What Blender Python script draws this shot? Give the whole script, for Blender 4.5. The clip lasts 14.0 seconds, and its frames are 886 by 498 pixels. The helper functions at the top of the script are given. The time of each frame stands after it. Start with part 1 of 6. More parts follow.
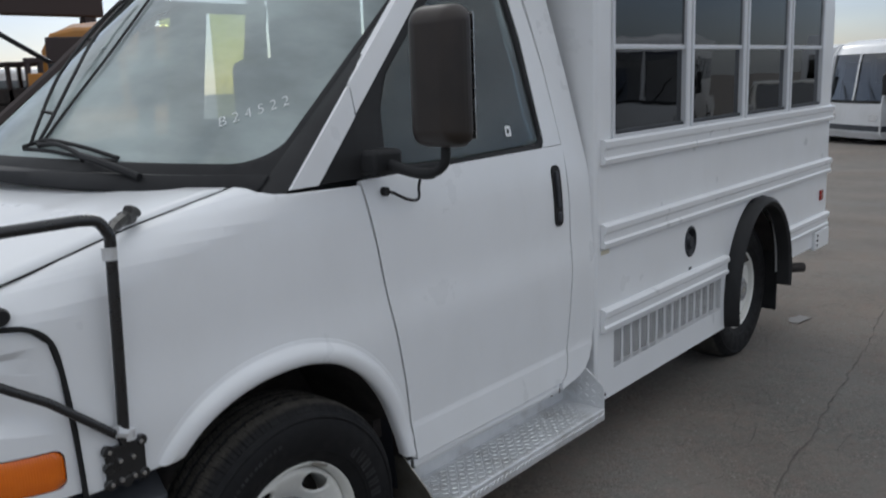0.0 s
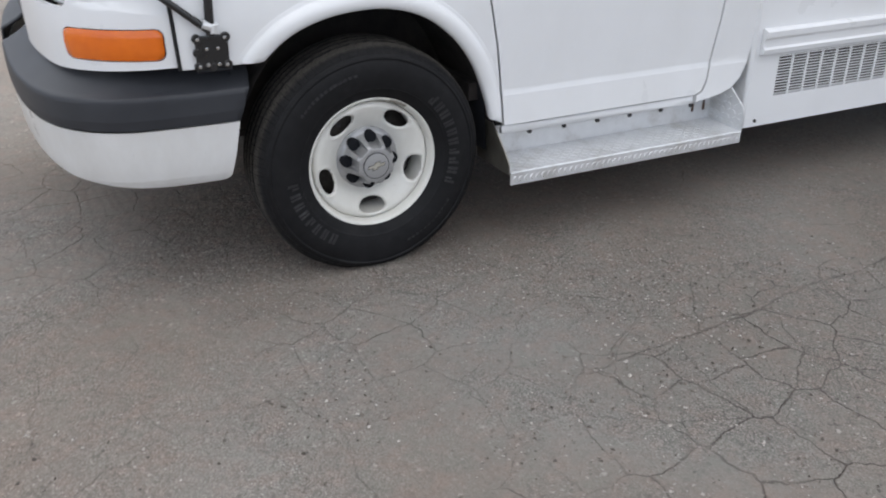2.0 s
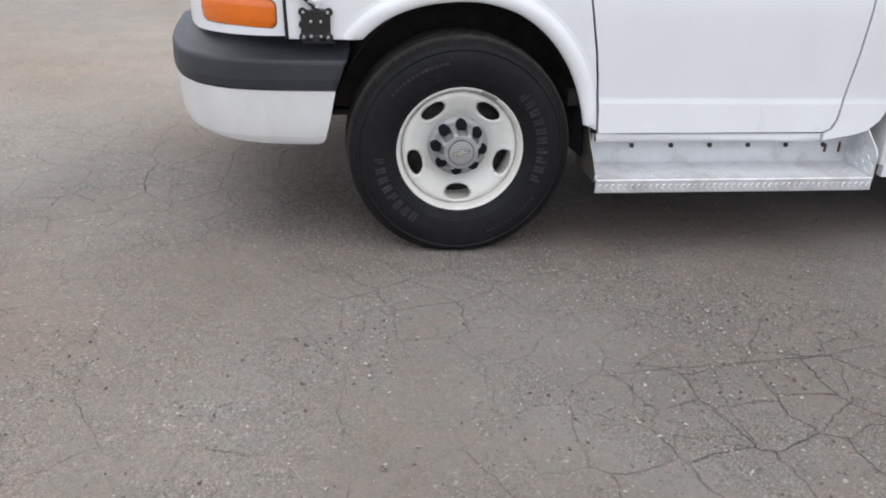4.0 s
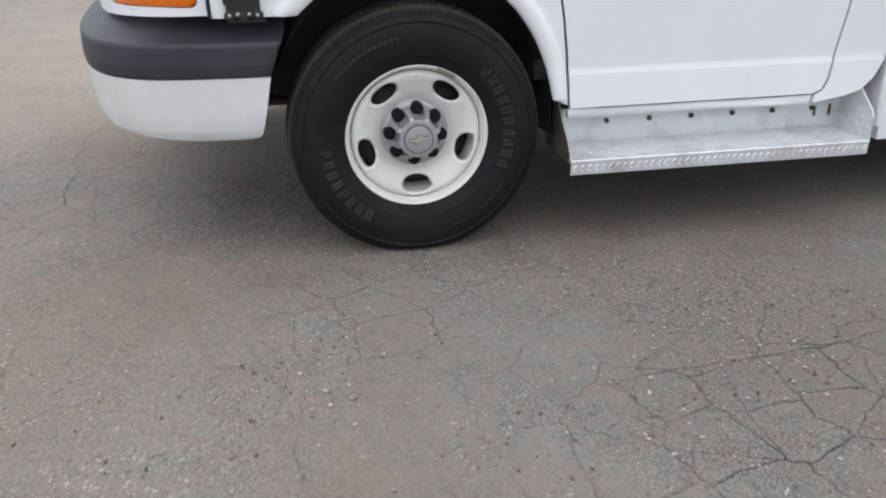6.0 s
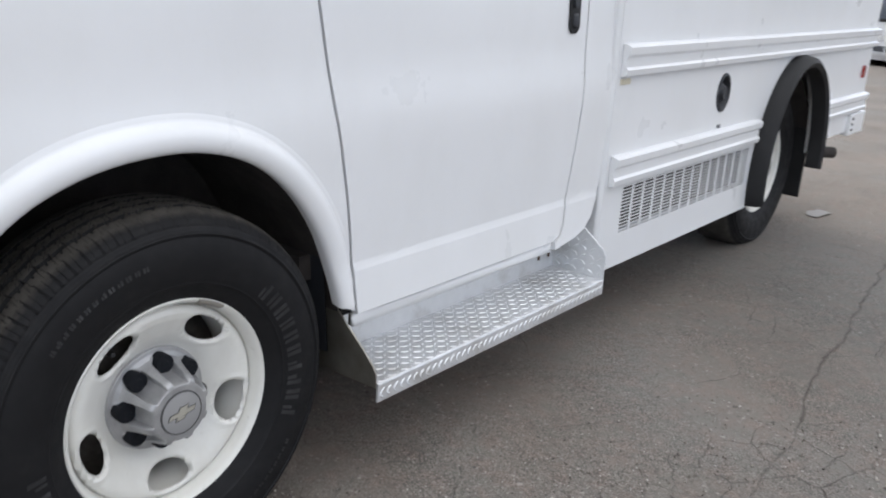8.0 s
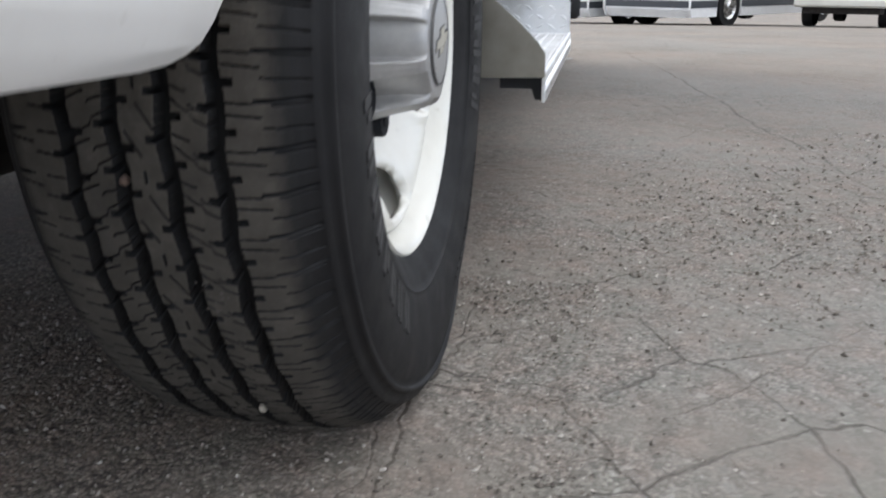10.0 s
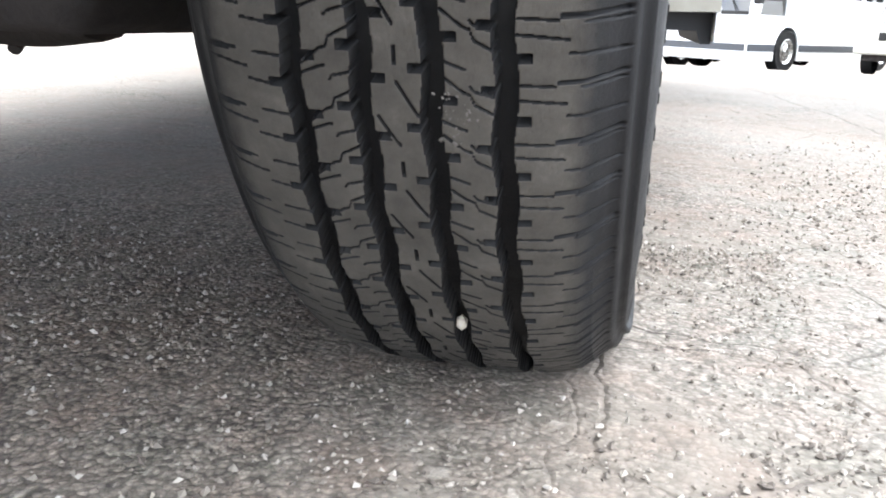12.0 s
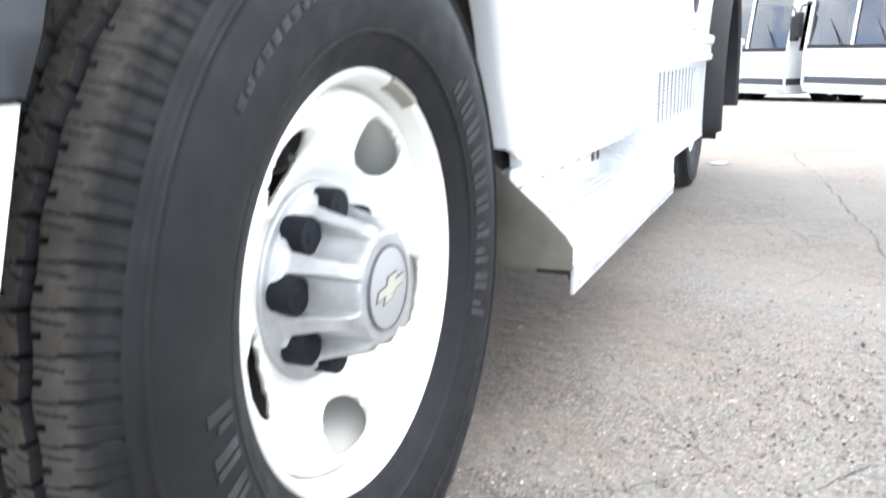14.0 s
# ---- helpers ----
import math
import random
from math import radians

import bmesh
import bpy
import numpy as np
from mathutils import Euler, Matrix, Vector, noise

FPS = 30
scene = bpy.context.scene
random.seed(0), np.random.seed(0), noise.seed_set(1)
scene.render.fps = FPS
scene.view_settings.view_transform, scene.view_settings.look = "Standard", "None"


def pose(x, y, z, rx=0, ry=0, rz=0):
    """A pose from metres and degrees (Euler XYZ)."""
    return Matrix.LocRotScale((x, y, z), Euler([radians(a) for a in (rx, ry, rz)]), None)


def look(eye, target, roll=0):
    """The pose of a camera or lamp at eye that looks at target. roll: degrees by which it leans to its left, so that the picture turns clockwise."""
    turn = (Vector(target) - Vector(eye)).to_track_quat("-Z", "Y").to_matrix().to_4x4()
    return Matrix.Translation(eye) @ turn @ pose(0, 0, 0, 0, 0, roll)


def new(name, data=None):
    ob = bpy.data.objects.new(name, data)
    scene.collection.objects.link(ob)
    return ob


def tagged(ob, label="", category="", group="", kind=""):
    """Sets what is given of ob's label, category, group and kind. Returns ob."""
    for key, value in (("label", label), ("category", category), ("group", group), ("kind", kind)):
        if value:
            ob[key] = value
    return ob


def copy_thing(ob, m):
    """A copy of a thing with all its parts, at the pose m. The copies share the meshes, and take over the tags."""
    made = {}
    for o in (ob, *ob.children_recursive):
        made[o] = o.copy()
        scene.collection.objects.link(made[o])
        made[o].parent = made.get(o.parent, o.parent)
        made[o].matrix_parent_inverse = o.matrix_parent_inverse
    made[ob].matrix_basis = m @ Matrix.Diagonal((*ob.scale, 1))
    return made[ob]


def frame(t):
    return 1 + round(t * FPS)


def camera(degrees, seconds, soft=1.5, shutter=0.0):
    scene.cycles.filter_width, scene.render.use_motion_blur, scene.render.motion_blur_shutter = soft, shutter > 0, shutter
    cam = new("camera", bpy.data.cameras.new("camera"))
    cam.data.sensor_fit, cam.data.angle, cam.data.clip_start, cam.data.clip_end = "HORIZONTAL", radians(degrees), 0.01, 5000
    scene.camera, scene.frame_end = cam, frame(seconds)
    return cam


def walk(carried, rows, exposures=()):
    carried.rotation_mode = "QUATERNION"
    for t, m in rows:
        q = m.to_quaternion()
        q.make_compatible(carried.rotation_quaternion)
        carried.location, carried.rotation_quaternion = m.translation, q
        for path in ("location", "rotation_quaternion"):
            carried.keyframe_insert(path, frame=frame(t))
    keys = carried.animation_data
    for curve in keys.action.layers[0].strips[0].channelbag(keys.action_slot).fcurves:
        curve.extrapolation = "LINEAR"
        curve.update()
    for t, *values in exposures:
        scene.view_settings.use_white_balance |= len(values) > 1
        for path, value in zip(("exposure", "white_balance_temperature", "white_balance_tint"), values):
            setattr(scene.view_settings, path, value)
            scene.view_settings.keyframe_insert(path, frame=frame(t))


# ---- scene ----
cam = camera(54.2, 14.0, soft=1.9, shutter=0.3)
PATH = [
    (0, (-1.345, -1.738, 1.587), (0.146, -0.463, 1.196), -2.1),
    (0.5, (-1.233, -1.92, 1.532), (0.132, -0.557, 1.005), -1.9),
    (1, (-1.171, -2.085, 1.461), (0.047, -0.644, 0.801), -1.2),
    (1.5, (-1.081, -2.277, 1.432), (-0.067, -0.748, 0.637), -0.3),
    (2, (-0.909, -2.484, 1.383), (-0.141, -0.874, 0.479), 0.1),
    (2.5, (-0.852, -2.697, 1.381), (-0.211, -0.992, 0.555), 1.9),
    (3, (-0.739, -2.86, 1.381), (-0.252, -1.093, 0.581), 3.0),
    (3.5, (-0.548, -2.861, 1.316), (-0.217, -1.057, 0.52), 3.0),
    (3.7, (-0.457, -2.843, 1.289), (-0.188, -1.035, 0.479), 2.6),
    (5.8, (-0.361, -2.555, 1.108), (-0.074, -0.753, 0.289), -0.5),
    (6, (-0.392, -2.497, 1.137), (-0.042, -0.711, 0.308), -0.3),
    (6.5, (-0.533, -2.283, 1.233), (0.075, -0.589, 0.359), 1.8),
    (7, (-0.605, -2.02, 1.263), (0.262, -0.419, 0.437), 3.1),
    (7.2, (-0.672, -1.86, 1.247), (0.348, -0.319, 0.483), 4.0),
    (9.3, (-0.856, -0.521, 0.823), (0.98, 0.037, 0.169), -0.7),
    (9.5, (-0.842, -0.374, 0.669), (0.999, 0.067, 0.018), -0.1),
    (9.8, (-0.865, -0.245, 0.49), (1.002, 0.075, -0.123), 0.5),
    (10, (-0.853, -0.204, 0.424), (1.033, 0.130, -0.175), 0.2),
    (10.5, (-0.778, -0.109, 0.337), (1.089, 0.269, -0.27), 2.9),
    (11, (-0.737, -0.063, 0.29), (1.146, 0.357, -0.237), 2.4),
    (11.5, (-0.727, -0.044, 0.268), (1.161, 0.375, -0.242), 2.7),
    (12, (-0.732, -0.04, 0.263), (1.154, 0.379, -0.255), 2.4),
    (12.5, (-0.738, -0.039, 0.263), (1.151, 0.382, -0.243), 2.0),
    (13, (-0.725, -0.072, 0.297), (1.14, 0.435, -0.215), 1.9),
    (13.5, (-0.709, -0.219, 0.398), (1.12, 0.414, -0.129), 0.9),
    (13.8, (-0.716, -0.338, 0.524), (1.083, 0.367, 0.022), 0.6),
    (14, (-0.740, -0.423, 0.598), (1.053, 0.328, 0.152), -0.4),
]
walk(cam, [(t, look(eye, target, roll)) for t, eye, target, roll in PATH],
     exposures=[(0, -0.03, 6300, 8), (0.5, -0.02, 6350, 8), (1.0, 0.12, 6400, 9), (1.5, 0.58, 6450, 10), (2.0, 0.88, 6500, 10), (2.5, 1.05, 6550, 10), (3.0, 1.1, 6600, 11), (6.5, 1.05, 6550, 10), (7.0, 1.02, 6500, 10),
                (9.3, 0.98, 6500, 10), (9.6, 0.98, 6550, 9), (10.0, 1.38, 6550, 9), (10.4, 1.75, 6550, 9), (11.0, 2.6, 6550, 8), (12.0, 3.1, 6550, 8), (13.0, 3.1, 6500, 8), (13.5, 3.15, 6400, 8), (14.0, 2.72, 6350, 8)])
# END CAM

# ---------------------------------------------------------------- world and light
SUN_ELEV, SUN_AZ = radians(27), radians(42)
world = bpy.data.worlds.new("sky")
scene.world = world
world.use_nodes = True
wn, wl = world.node_tree.nodes, world.node_tree.links
wn.clear()
w_out = wn.new("ShaderNodeOutputWorld")
w_bg = wn.new("ShaderNodeBackground")
w_sky = wn.new("ShaderNodeTexSky")
w_sky.sky_type = "NISHITA"
w_sky.sun_disc = False
w_sky.sun_elevation, w_sky.sun_rotation = SUN_ELEV, SUN_AZ
w_coord = wn.new("ShaderNodeTexCoord")
w_map = wn.new("ShaderNodeMapping")
w_map.inputs["Scale"].default_value = (1.0, 1.0, 3.2)
w_noise = wn.new("ShaderNodeTexNoise")
w_noise.inputs["Scale"].default_value = 2.2
w_noise.inputs["Detail"].default_value = 6.0
w_ramp = wn.new("ShaderNodeValToRGB")
w_ramp.color_ramp.elements[0].position, w_ramp.color_ramp.elements[1].position = 0.30, 0.46
w_mix = wn.new("ShaderNodeMix")
w_mix.data_type = "RGBA"
w_shade = wn.new("ShaderNodeValToRGB")
w_shade.color_ramp.elements[0].position, w_shade.color_ramp.elements[1].position = 0.30, 0.70
w_shade.color_ramp.elements[0].color = (7.6, 8.0, 8.8, 1)
w_shade.color_ramp.elements[1].color = (12.6, 12.6, 12.8, 1)
w_sep = wn.new("ShaderNodeSeparateXYZ")
w_up = wn.new("ShaderNodeMapRange")
w_up.inputs["To Min"].default_value, w_up.inputs["To Max"].default_value = 0.55, 1.0
w_dome = wn.new("ShaderNodeVectorMath")
w_dome.operation = "SCALE"
w_noise2 = wn.new("ShaderNodeTexNoise")
w_noise2.inputs["Scale"].default_value = 4.5
w_noise2.inputs["Detail"].default_value = 5.0
wl.new(w_coord.outputs["Generated"], w_map.inputs["Vector"])
wl.new(w_map.outputs["Vector"], w_noise.inputs["Vector"])
wl.new(w_map.outputs["Vector"], w_noise2.inputs["Vector"])
wl.new(w_noise.outputs["Fac"], w_ramp.inputs["Fac"])
wl.new(w_noise2.outputs["Fac"], w_shade.inputs["Fac"])
w_low = wn.new("ShaderNodeMapRange")
w_low.inputs["From Min"].default_value, w_low.inputs["From Max"].default_value = 0.10, 0.30
w_low.inputs["To Min"].default_value = 0.30
w_mask = wn.new("ShaderNodeMath")
w_mask.operation = "MULTIPLY"
w_blue = wn.new("ShaderNodeMix")
w_blue.data_type, w_blue.blend_type = "RGBA", "MULTIPLY"
w_blue.inputs["Factor"].default_value = 1.0
w_blue.inputs["B"].default_value = (0.56, 0.68, 1.0, 1)
wl.new(w_ramp.outputs["Color"], w_mask.inputs[0])
wl.new(w_low.outputs["Result"], w_mask.inputs[1])
wl.new(w_mask.outputs[0], w_mix.inputs["Factor"])
wl.new(w_sky.outputs["Color"], w_blue.inputs["A"])
wl.new(w_blue.outputs["Result"], w_mix.inputs["A"])
wl.new(w_coord.outputs["Generated"], w_sep.inputs["Vector"])
wl.new(w_sep.outputs["Z"], w_up.inputs["Value"])
wl.new(w_sep.outputs["Z"], w_low.inputs["Value"])
wl.new(w_shade.outputs["Color"], w_dome.inputs[0])
wl.new(w_up.outputs["Result"], w_dome.inputs["Scale"])
wl.new(w_dome.outputs["Vector"], w_mix.inputs["B"])
wl.new(w_mix.outputs["Result"], w_bg.inputs["Color"])
w_bg.inputs["Strength"].default_value = 0.10
wl.new(w_bg.outputs["Background"], w_out.inputs["Surface"])

sun_data = bpy.data.lights.new("sun", "SUN")
sun_data.energy, sun_data.angle, sun_data.color = 1.05, radians(20), (1.0, 0.97, 0.92)
sun = new("sun", sun_data)
sun.matrix_world = look((20 * math.sin(SUN_AZ) * math.cos(SUN_ELEV), 20 * math.cos(SUN_AZ) * math.cos(SUN_ELEV), 20 * math.sin(SUN_ELEV)), (0, 0, 0))


# ---------------------------------------------------------------- materials
class Mat:
    """A node material with a principled shader and short calls to wire it."""

    def __init__(self, name, color, rough=0.5, metal=0.0, coat=0.0, spec=0.5):
        self.m = bpy.data.materials.new(name)
        self.m.use_nodes = True
        self.n, self.l = self.m.node_tree.nodes, self.m.node_tree.links
        self.p = self.n["Principled BSDF"]
        self.p.inputs["Base Color"].default_value = (*color, 1)
        self.p.inputs["Roughness"].default_value = rough
        self.p.inputs["Metallic"].default_value = metal
        self.p.inputs["Coat Weight"].default_value = coat
        self.p.inputs["Coat Roughness"].default_value = 0.08
        self.p.inputs["Specular IOR Level"].default_value = spec
        self.co = self.n.new("ShaderNodeTexCoord").outputs["Object"]

    def node(self, kind, **values):
        nd = self.n.new(kind)
        for k, v in values.items():
            nd.inputs[k.replace("_", " ")].default_value = v
        return nd

    def noise(self, scale, detail=4.0, rough=0.55, stretch=None):
        nd = self.node("ShaderNodeTexNoise", Scale=scale, Detail=detail, Roughness=rough)
        src = self.co
        if stretch:
            mp = self.node("ShaderNodeMapping", Scale=stretch)
            self.l.new(self.co, mp.inputs["Vector"])
            src = mp.outputs["Vector"]
        self.l.new(src, nd.inputs["Vector"])
        return nd.outputs["Fac"]

    def ramp(self, fac, stops):
        nd = self.n.new("ShaderNodeValToRGB")
        el = nd.color_ramp.elements
        while len(el) < len(stops):
            el.new(0.5)
        for e, (pos, c) in zip(el, stops):
            e.position = pos
            e.color = (*c, 1) if isinstance(c, tuple) else (c, c, c, 1)
        self.l.new(fac, nd.inputs["Fac"])
        return nd.outputs["Color"]

    def mix(self, fac, a, b, blend="MIX"):
        nd = self.n.new("ShaderNodeMix")
        nd.data_type, nd.blend_type = "RGBA", blend
        for sock, v in (("Factor", fac), ("A", a), ("B", b)):
            if isinstance(v, (int, float)):
                nd.inputs[sock].default_value = v
            elif isinstance(v, tuple):
                nd.inputs[sock].default_value = (*v, 1)
            else:
                self.l.new(v, nd.inputs[sock])
        return nd.outputs["Result"]

    def math(self, op, a, b=0.0):
        nd = self.n.new("ShaderNodeMath")
        nd.operation = op
        for i, v in enumerate((a, b)):
            if isinstance(v, (int, float)):
                nd.inputs[i].default_value = v
            else:
                self.l.new(v, nd.inputs[i])
        return nd.outputs[0]

    def color(self, sock):
        self.l.new(sock, self.p.inputs["Base Color"])

    def rough(self, sock):
        self.l.new(sock, self.p.inputs["Roughness"])

    def bump(self, height, strength=0.3, distance=0.002):
        nd = self.n.new("ShaderNodeBump")
        nd.inputs["Strength"].default_value = strength
        nd.inputs["Distance"].default_value = distance
        self.l.new(height, nd.inputs["Height"])
        self.l.new(nd.outputs["Normal"], self.p.inputs["Normal"])


def paint(name, base, dirt, amount=0.5):
    a = Mat(name, base, 0.32, coat=0.35)
    grime = a.ramp(a.noise(3.0, 7.0, 0.65, (1, 1, 0.5)), [(0.42, 0.0), (0.80, amount)])
    speck = a.ramp(a.noise(60.0, 3.0, 0.6), [(0.66, 0.0), (0.78, amount * 0.5)])
    c = a.mix(grime, base, dirt)
    a.color(a.mix(speck, c, dirt))
    a.rough(a.ramp(a.noise(5.0, 5.0), [(0.3, 0.26), (0.8, 0.42)]))
    a.bump(a.noise(9.0, 2.0), 0.05, 0.004)
    return a.m


M_WHITE = paint("white_paint", (0.80, 0.81, 0.82), (0.55, 0.54, 0.50), 0.18)
M_WHITE_PLASTIC = paint("white_plastic", (0.74, 0.74, 0.73), (0.42, 0.40, 0.36), 0.5)
M_WHEEL = paint("wheel_paint", (0.76, 0.755, 0.71), (0.36, 0.32, 0.25), 0.5)
M_COACH = paint("coach_white", (0.78, 0.79, 0.80), (0.5, 0.49, 0.47), 0.4)
M_SILVER = paint("silver_paint", (0.58, 0.57, 0.52), (0.35, 0.33, 0.30), 0.4)
M_YELLOW = paint("bus_yellow", (0.42, 0.17, 0.015), (0.2, 0.1, 0.03), 0.4)

a = Mat("black_plastic", (0.022, 0.023, 0.025), 0.6, spec=0.28)
a.color(a.ramp(a.noise(6.0, 6.0), [(0.3, (0.011, 0.011, 0.012)), (0.8, (0.028, 0.028, 0.029))]))
a.bump(a.noise(900.0, 2.0), 0.25, 0.0006)
M_BLACK = a.m

a = Mat("mirror_plastic", (0.024, 0.017, 0.013), 0.42)
a.color(a.ramp(a.noise(7.0, 5.0), [(0.3, (0.013, 0.009, 0.007)), (0.8, (0.032, 0.021, 0.015))]))
M_MIRROR = a.m

a = Mat("bumper_plastic", (0.032, 0.034, 0.038), 0.5)
a.color(a.ramp(a.noise(4.0, 7.0), [(0.3, (0.016, 0.018, 0.023)), (0.8, (0.037, 0.040, 0.047))]))
a.bump(a.noise(700.0, 2.0), 0.3, 0.0006)
M_BUMPER = a.m

a = Mat("dark_void", (0.012, 0.012, 0.012), 0.9)
a.color(a.ramp(a.noise(14.0, 6.0), [(0.3, (0.022, 0.019, 0.018)), (0.8, (0.060, 0.050, 0.046))]))
a.bump(a.noise(30.0, 5.0), 0.4, 0.01)
M_VOID = a.m

a = Mat("black_enamel", (0.012, 0.012, 0.013), 0.3, coat=0.3)
a.rough(a.ramp(a.noise(40.0, 4.0), [(0.3, 0.22), (0.8, 0.5)]))
M_TUBE = a.m

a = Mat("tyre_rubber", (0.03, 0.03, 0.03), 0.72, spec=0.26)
dust_haze = a.ramp(a.noise(16.0, 8.0, 0.7), [(0.30, (0.0055, 0.0055, 0.0064)), (0.58, (0.008, 0.008, 0.0090)), (0.85, (0.019, 0.0188, 0.0180))])
a.color(dust_haze)
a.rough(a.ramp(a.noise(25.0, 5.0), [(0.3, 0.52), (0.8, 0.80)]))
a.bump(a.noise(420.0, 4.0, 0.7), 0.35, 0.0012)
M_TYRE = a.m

a = Mat("tread_rubber", (0.06, 0.06, 0.06), 0.85, spec=0.3)
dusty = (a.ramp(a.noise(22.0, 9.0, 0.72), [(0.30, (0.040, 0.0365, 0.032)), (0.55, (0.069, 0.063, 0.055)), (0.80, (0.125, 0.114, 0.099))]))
ty = a.n.new("ShaderNodeSeparateXYZ")
a.l.new(a.co, ty.inputs[0])
edge = a.math("ADD", a.math("ABSOLUTE", a.math("SUBTRACT", ty.outputs["Y"], 0.075)), a.math("MULTIPLY", a.noise(60.0, 3.0), 0.012))
# the rolling surface is dusty, the shoulders stay clean
a.color(a.mix(a.ramp(a.math("MULTIPLY", edge, 10.0), [(0.88, 0.0), (1.0, 1.0)]), dusty, (0.012, 0.012, 0.0125)))
a.bump(a.noise(420.0, 5.0, 0.75), 0.55, 0.0014)
M_TREAD = a.m

a = Mat("sidewall_letters", (0.06, 0.06, 0.06), 0.6)
a.color(a.ramp(a.noise(30.0, 5.0), [(0.35, (0.009, 0.009, 0.010)), (0.55, (0.020, 0.020, 0.021)), (0.75, (0.046, 0.046, 0.048))]))
M_LETTER = a.m

a = Mat("aluminium_plate", (0.72, 0.73, 0.74), 0.34, metal=0.55)
a.color(a.ramp(a.noise(9.0, 7.0, 0.65), [(0.25, (0.52, 0.51, 0.49)), (0.50, (0.76, 0.77, 0.78)), (0.8, (0.85, 0.86, 0.87))]))
a.rough(a.ramp(a.noise(35.0, 6.0), [(0.3, 0.28), (0.8, 0.52)]))
a.bump(a.noise(160.0, 3.0), 0.15, 0.001)
M_ALU = a.m

a = Mat("bright_metal", (0.60, 0.60, 0.60), 0.25, metal=1.0)
a.rough(a.ramp(a.noise(30.0, 5.0), [(0.3, 0.16), (0.8, 0.38)]))
M_CHROME = a.m

a = Mat("hub_plastic", (0.34, 0.34, 0.35), 0.40, metal=0.55)
a.color(a.ramp(a.noise(26.0, 6.0, 0.65), [(0.3, (0.33, 0.33, 0.335)), (0.75, (0.50, 0.50, 0.50))]))
a.rough(a.ramp(a.noise(50.0, 5.0), [(0.3, 0.34), (0.8, 0.52)]))
M_HUB = a.m

# aluminium of the front end plate, its shade put into a darker colour
a = Mat("shaded_plate", (0.42, 0.41, 0.37), 0.42, metal=0.85)
a.color(a.ramp(a.noise(12.0, 6.0), [(0.3, (0.22, 0.205, 0.175)), (0.7, (0.36, 0.34, 0.295))]))
M_SHADED_ALU = a.m
M_BOLT = Mat("dull_bolt", (0.055, 0.052, 0.050), 0.6, metal=0.3).m
M_NUT = Mat("nut_plastic", (0.008, 0.009, 0.012), 0.7, spec=0.2).m
M_EMBLEM = Mat("badge_metal", (0.36, 0.36, 0.36), 0.42, metal=0.3).m
M_EDGE = Mat("badge_edge", (0.07, 0.07, 0.07), 0.5).m
M_BADGE = Mat("badge_gold", (0.42, 0.40, 0.34), 0.45, metal=0.2).m
a = Mat("rotor_metal", (0.16, 0.14, 0.12), 0.6, metal=0.5)
a.color(a.ramp(a.noise(40.0, 6.0), [(0.3, (0.03, 0.025, 0.022)), (0.7, (0.085, 0.075, 0.068))]))
M_RUSTY = a.m
M_WEIGHT = Mat("lead_weight", (0.30, 0.28, 0.245), 0.6, metal=0.2).m
M_STONE = Mat("pale_stone", (0.42, 0.38, 0.32), 0.7).m
M_RUSTSTONE = Mat("reddish_stone", (0.16, 0.11, 0.09), 0.8).m
M_SCUFF = Mat("chalky_scuff", (0.09, 0.082, 0.076), 0.9).m
M_OLDWHITE = Mat("old_sealant", (0.62, 0.57, 0.44), 0.6).m
M_BROWN = Mat("brown_steel", (0.035, 0.022, 0.020), 0.6).m
M_STRIPE = Mat("dark_stripe", (0.05, 0.055, 0.065), 0.4).m
a = Mat("weathered_tan", (0.30, 0.23, 0.15), 0.8)
a.color(a.ramp(a.noise(5.0, 6.0, 0.6, (1, 1, 6)), [(0.3, (0.20, 0.15, 0.10)), (0.75, (0.40, 0.32, 0.22))]))
M_TAN = a.m
a = Mat("grit_stone", (0.3, 0.28, 0.26), 0.85)
isl = a.n.new("ShaderNodeNewGeometry").outputs["Random Per Island"]
a.color(a.ramp(isl, [(0.0, (0.085, 0.072, 0.063)), (0.30, (0.16, 0.138, 0.118)), (0.75, (0.28, 0.252, 0.22)), (1.0, (0.46, 0.43, 0.39))]))
M_GRIT = a.m
M_RUST = Mat("rusty_bolt", (0.10, 0.055, 0.035), 0.8).m
M_GAP = Mat("panel_gap", (0.01, 0.01, 0.01), 0.9).m
M_RED = Mat("red_reflector", (0.30, 0.012, 0.01), 0.2, coat=0.5).m
M_SEAT = Mat("seat_vinyl", (0.035, 0.04, 0.05), 0.55).m
M_DASH = Mat("dash_plastic", (0.09, 0.09, 0.085), 0.6).m
M_CHALK = Mat("white_marker", (0.8, 0.82, 0.82), 0.8).m
M_TRIM = Mat("window_aluminium", (0.66, 0.67, 0.69), 0.38, metal=0.25).m
M_PAPER = Mat("dirty_paper", (0.22, 0.215, 0.21), 0.85).m
M_HEADLINER = Mat("interior_panel", (0.42, 0.42, 0.40), 0.7).m

a = Mat("amber_lens", (0.85, 0.17, 0.012), 0.16, coat=0.6)
wv = a.n.new("ShaderNodeTexWave")
wv.inputs["Scale"].default_value, wv.inputs["Distortion"].default_value = 60.0, 0.0
wv.bands_direction = "X"
a.l.new(a.co, wv.inputs["Vector"])
a.color(a.mix(a.noise(14.0, 3.0), (0.66, 0.105, 0.002), (0.92, 0.21, 0.004)))
a.bump(wv.outputs["Fac"], 0.3, 0.002)
M_AMBER = a.m

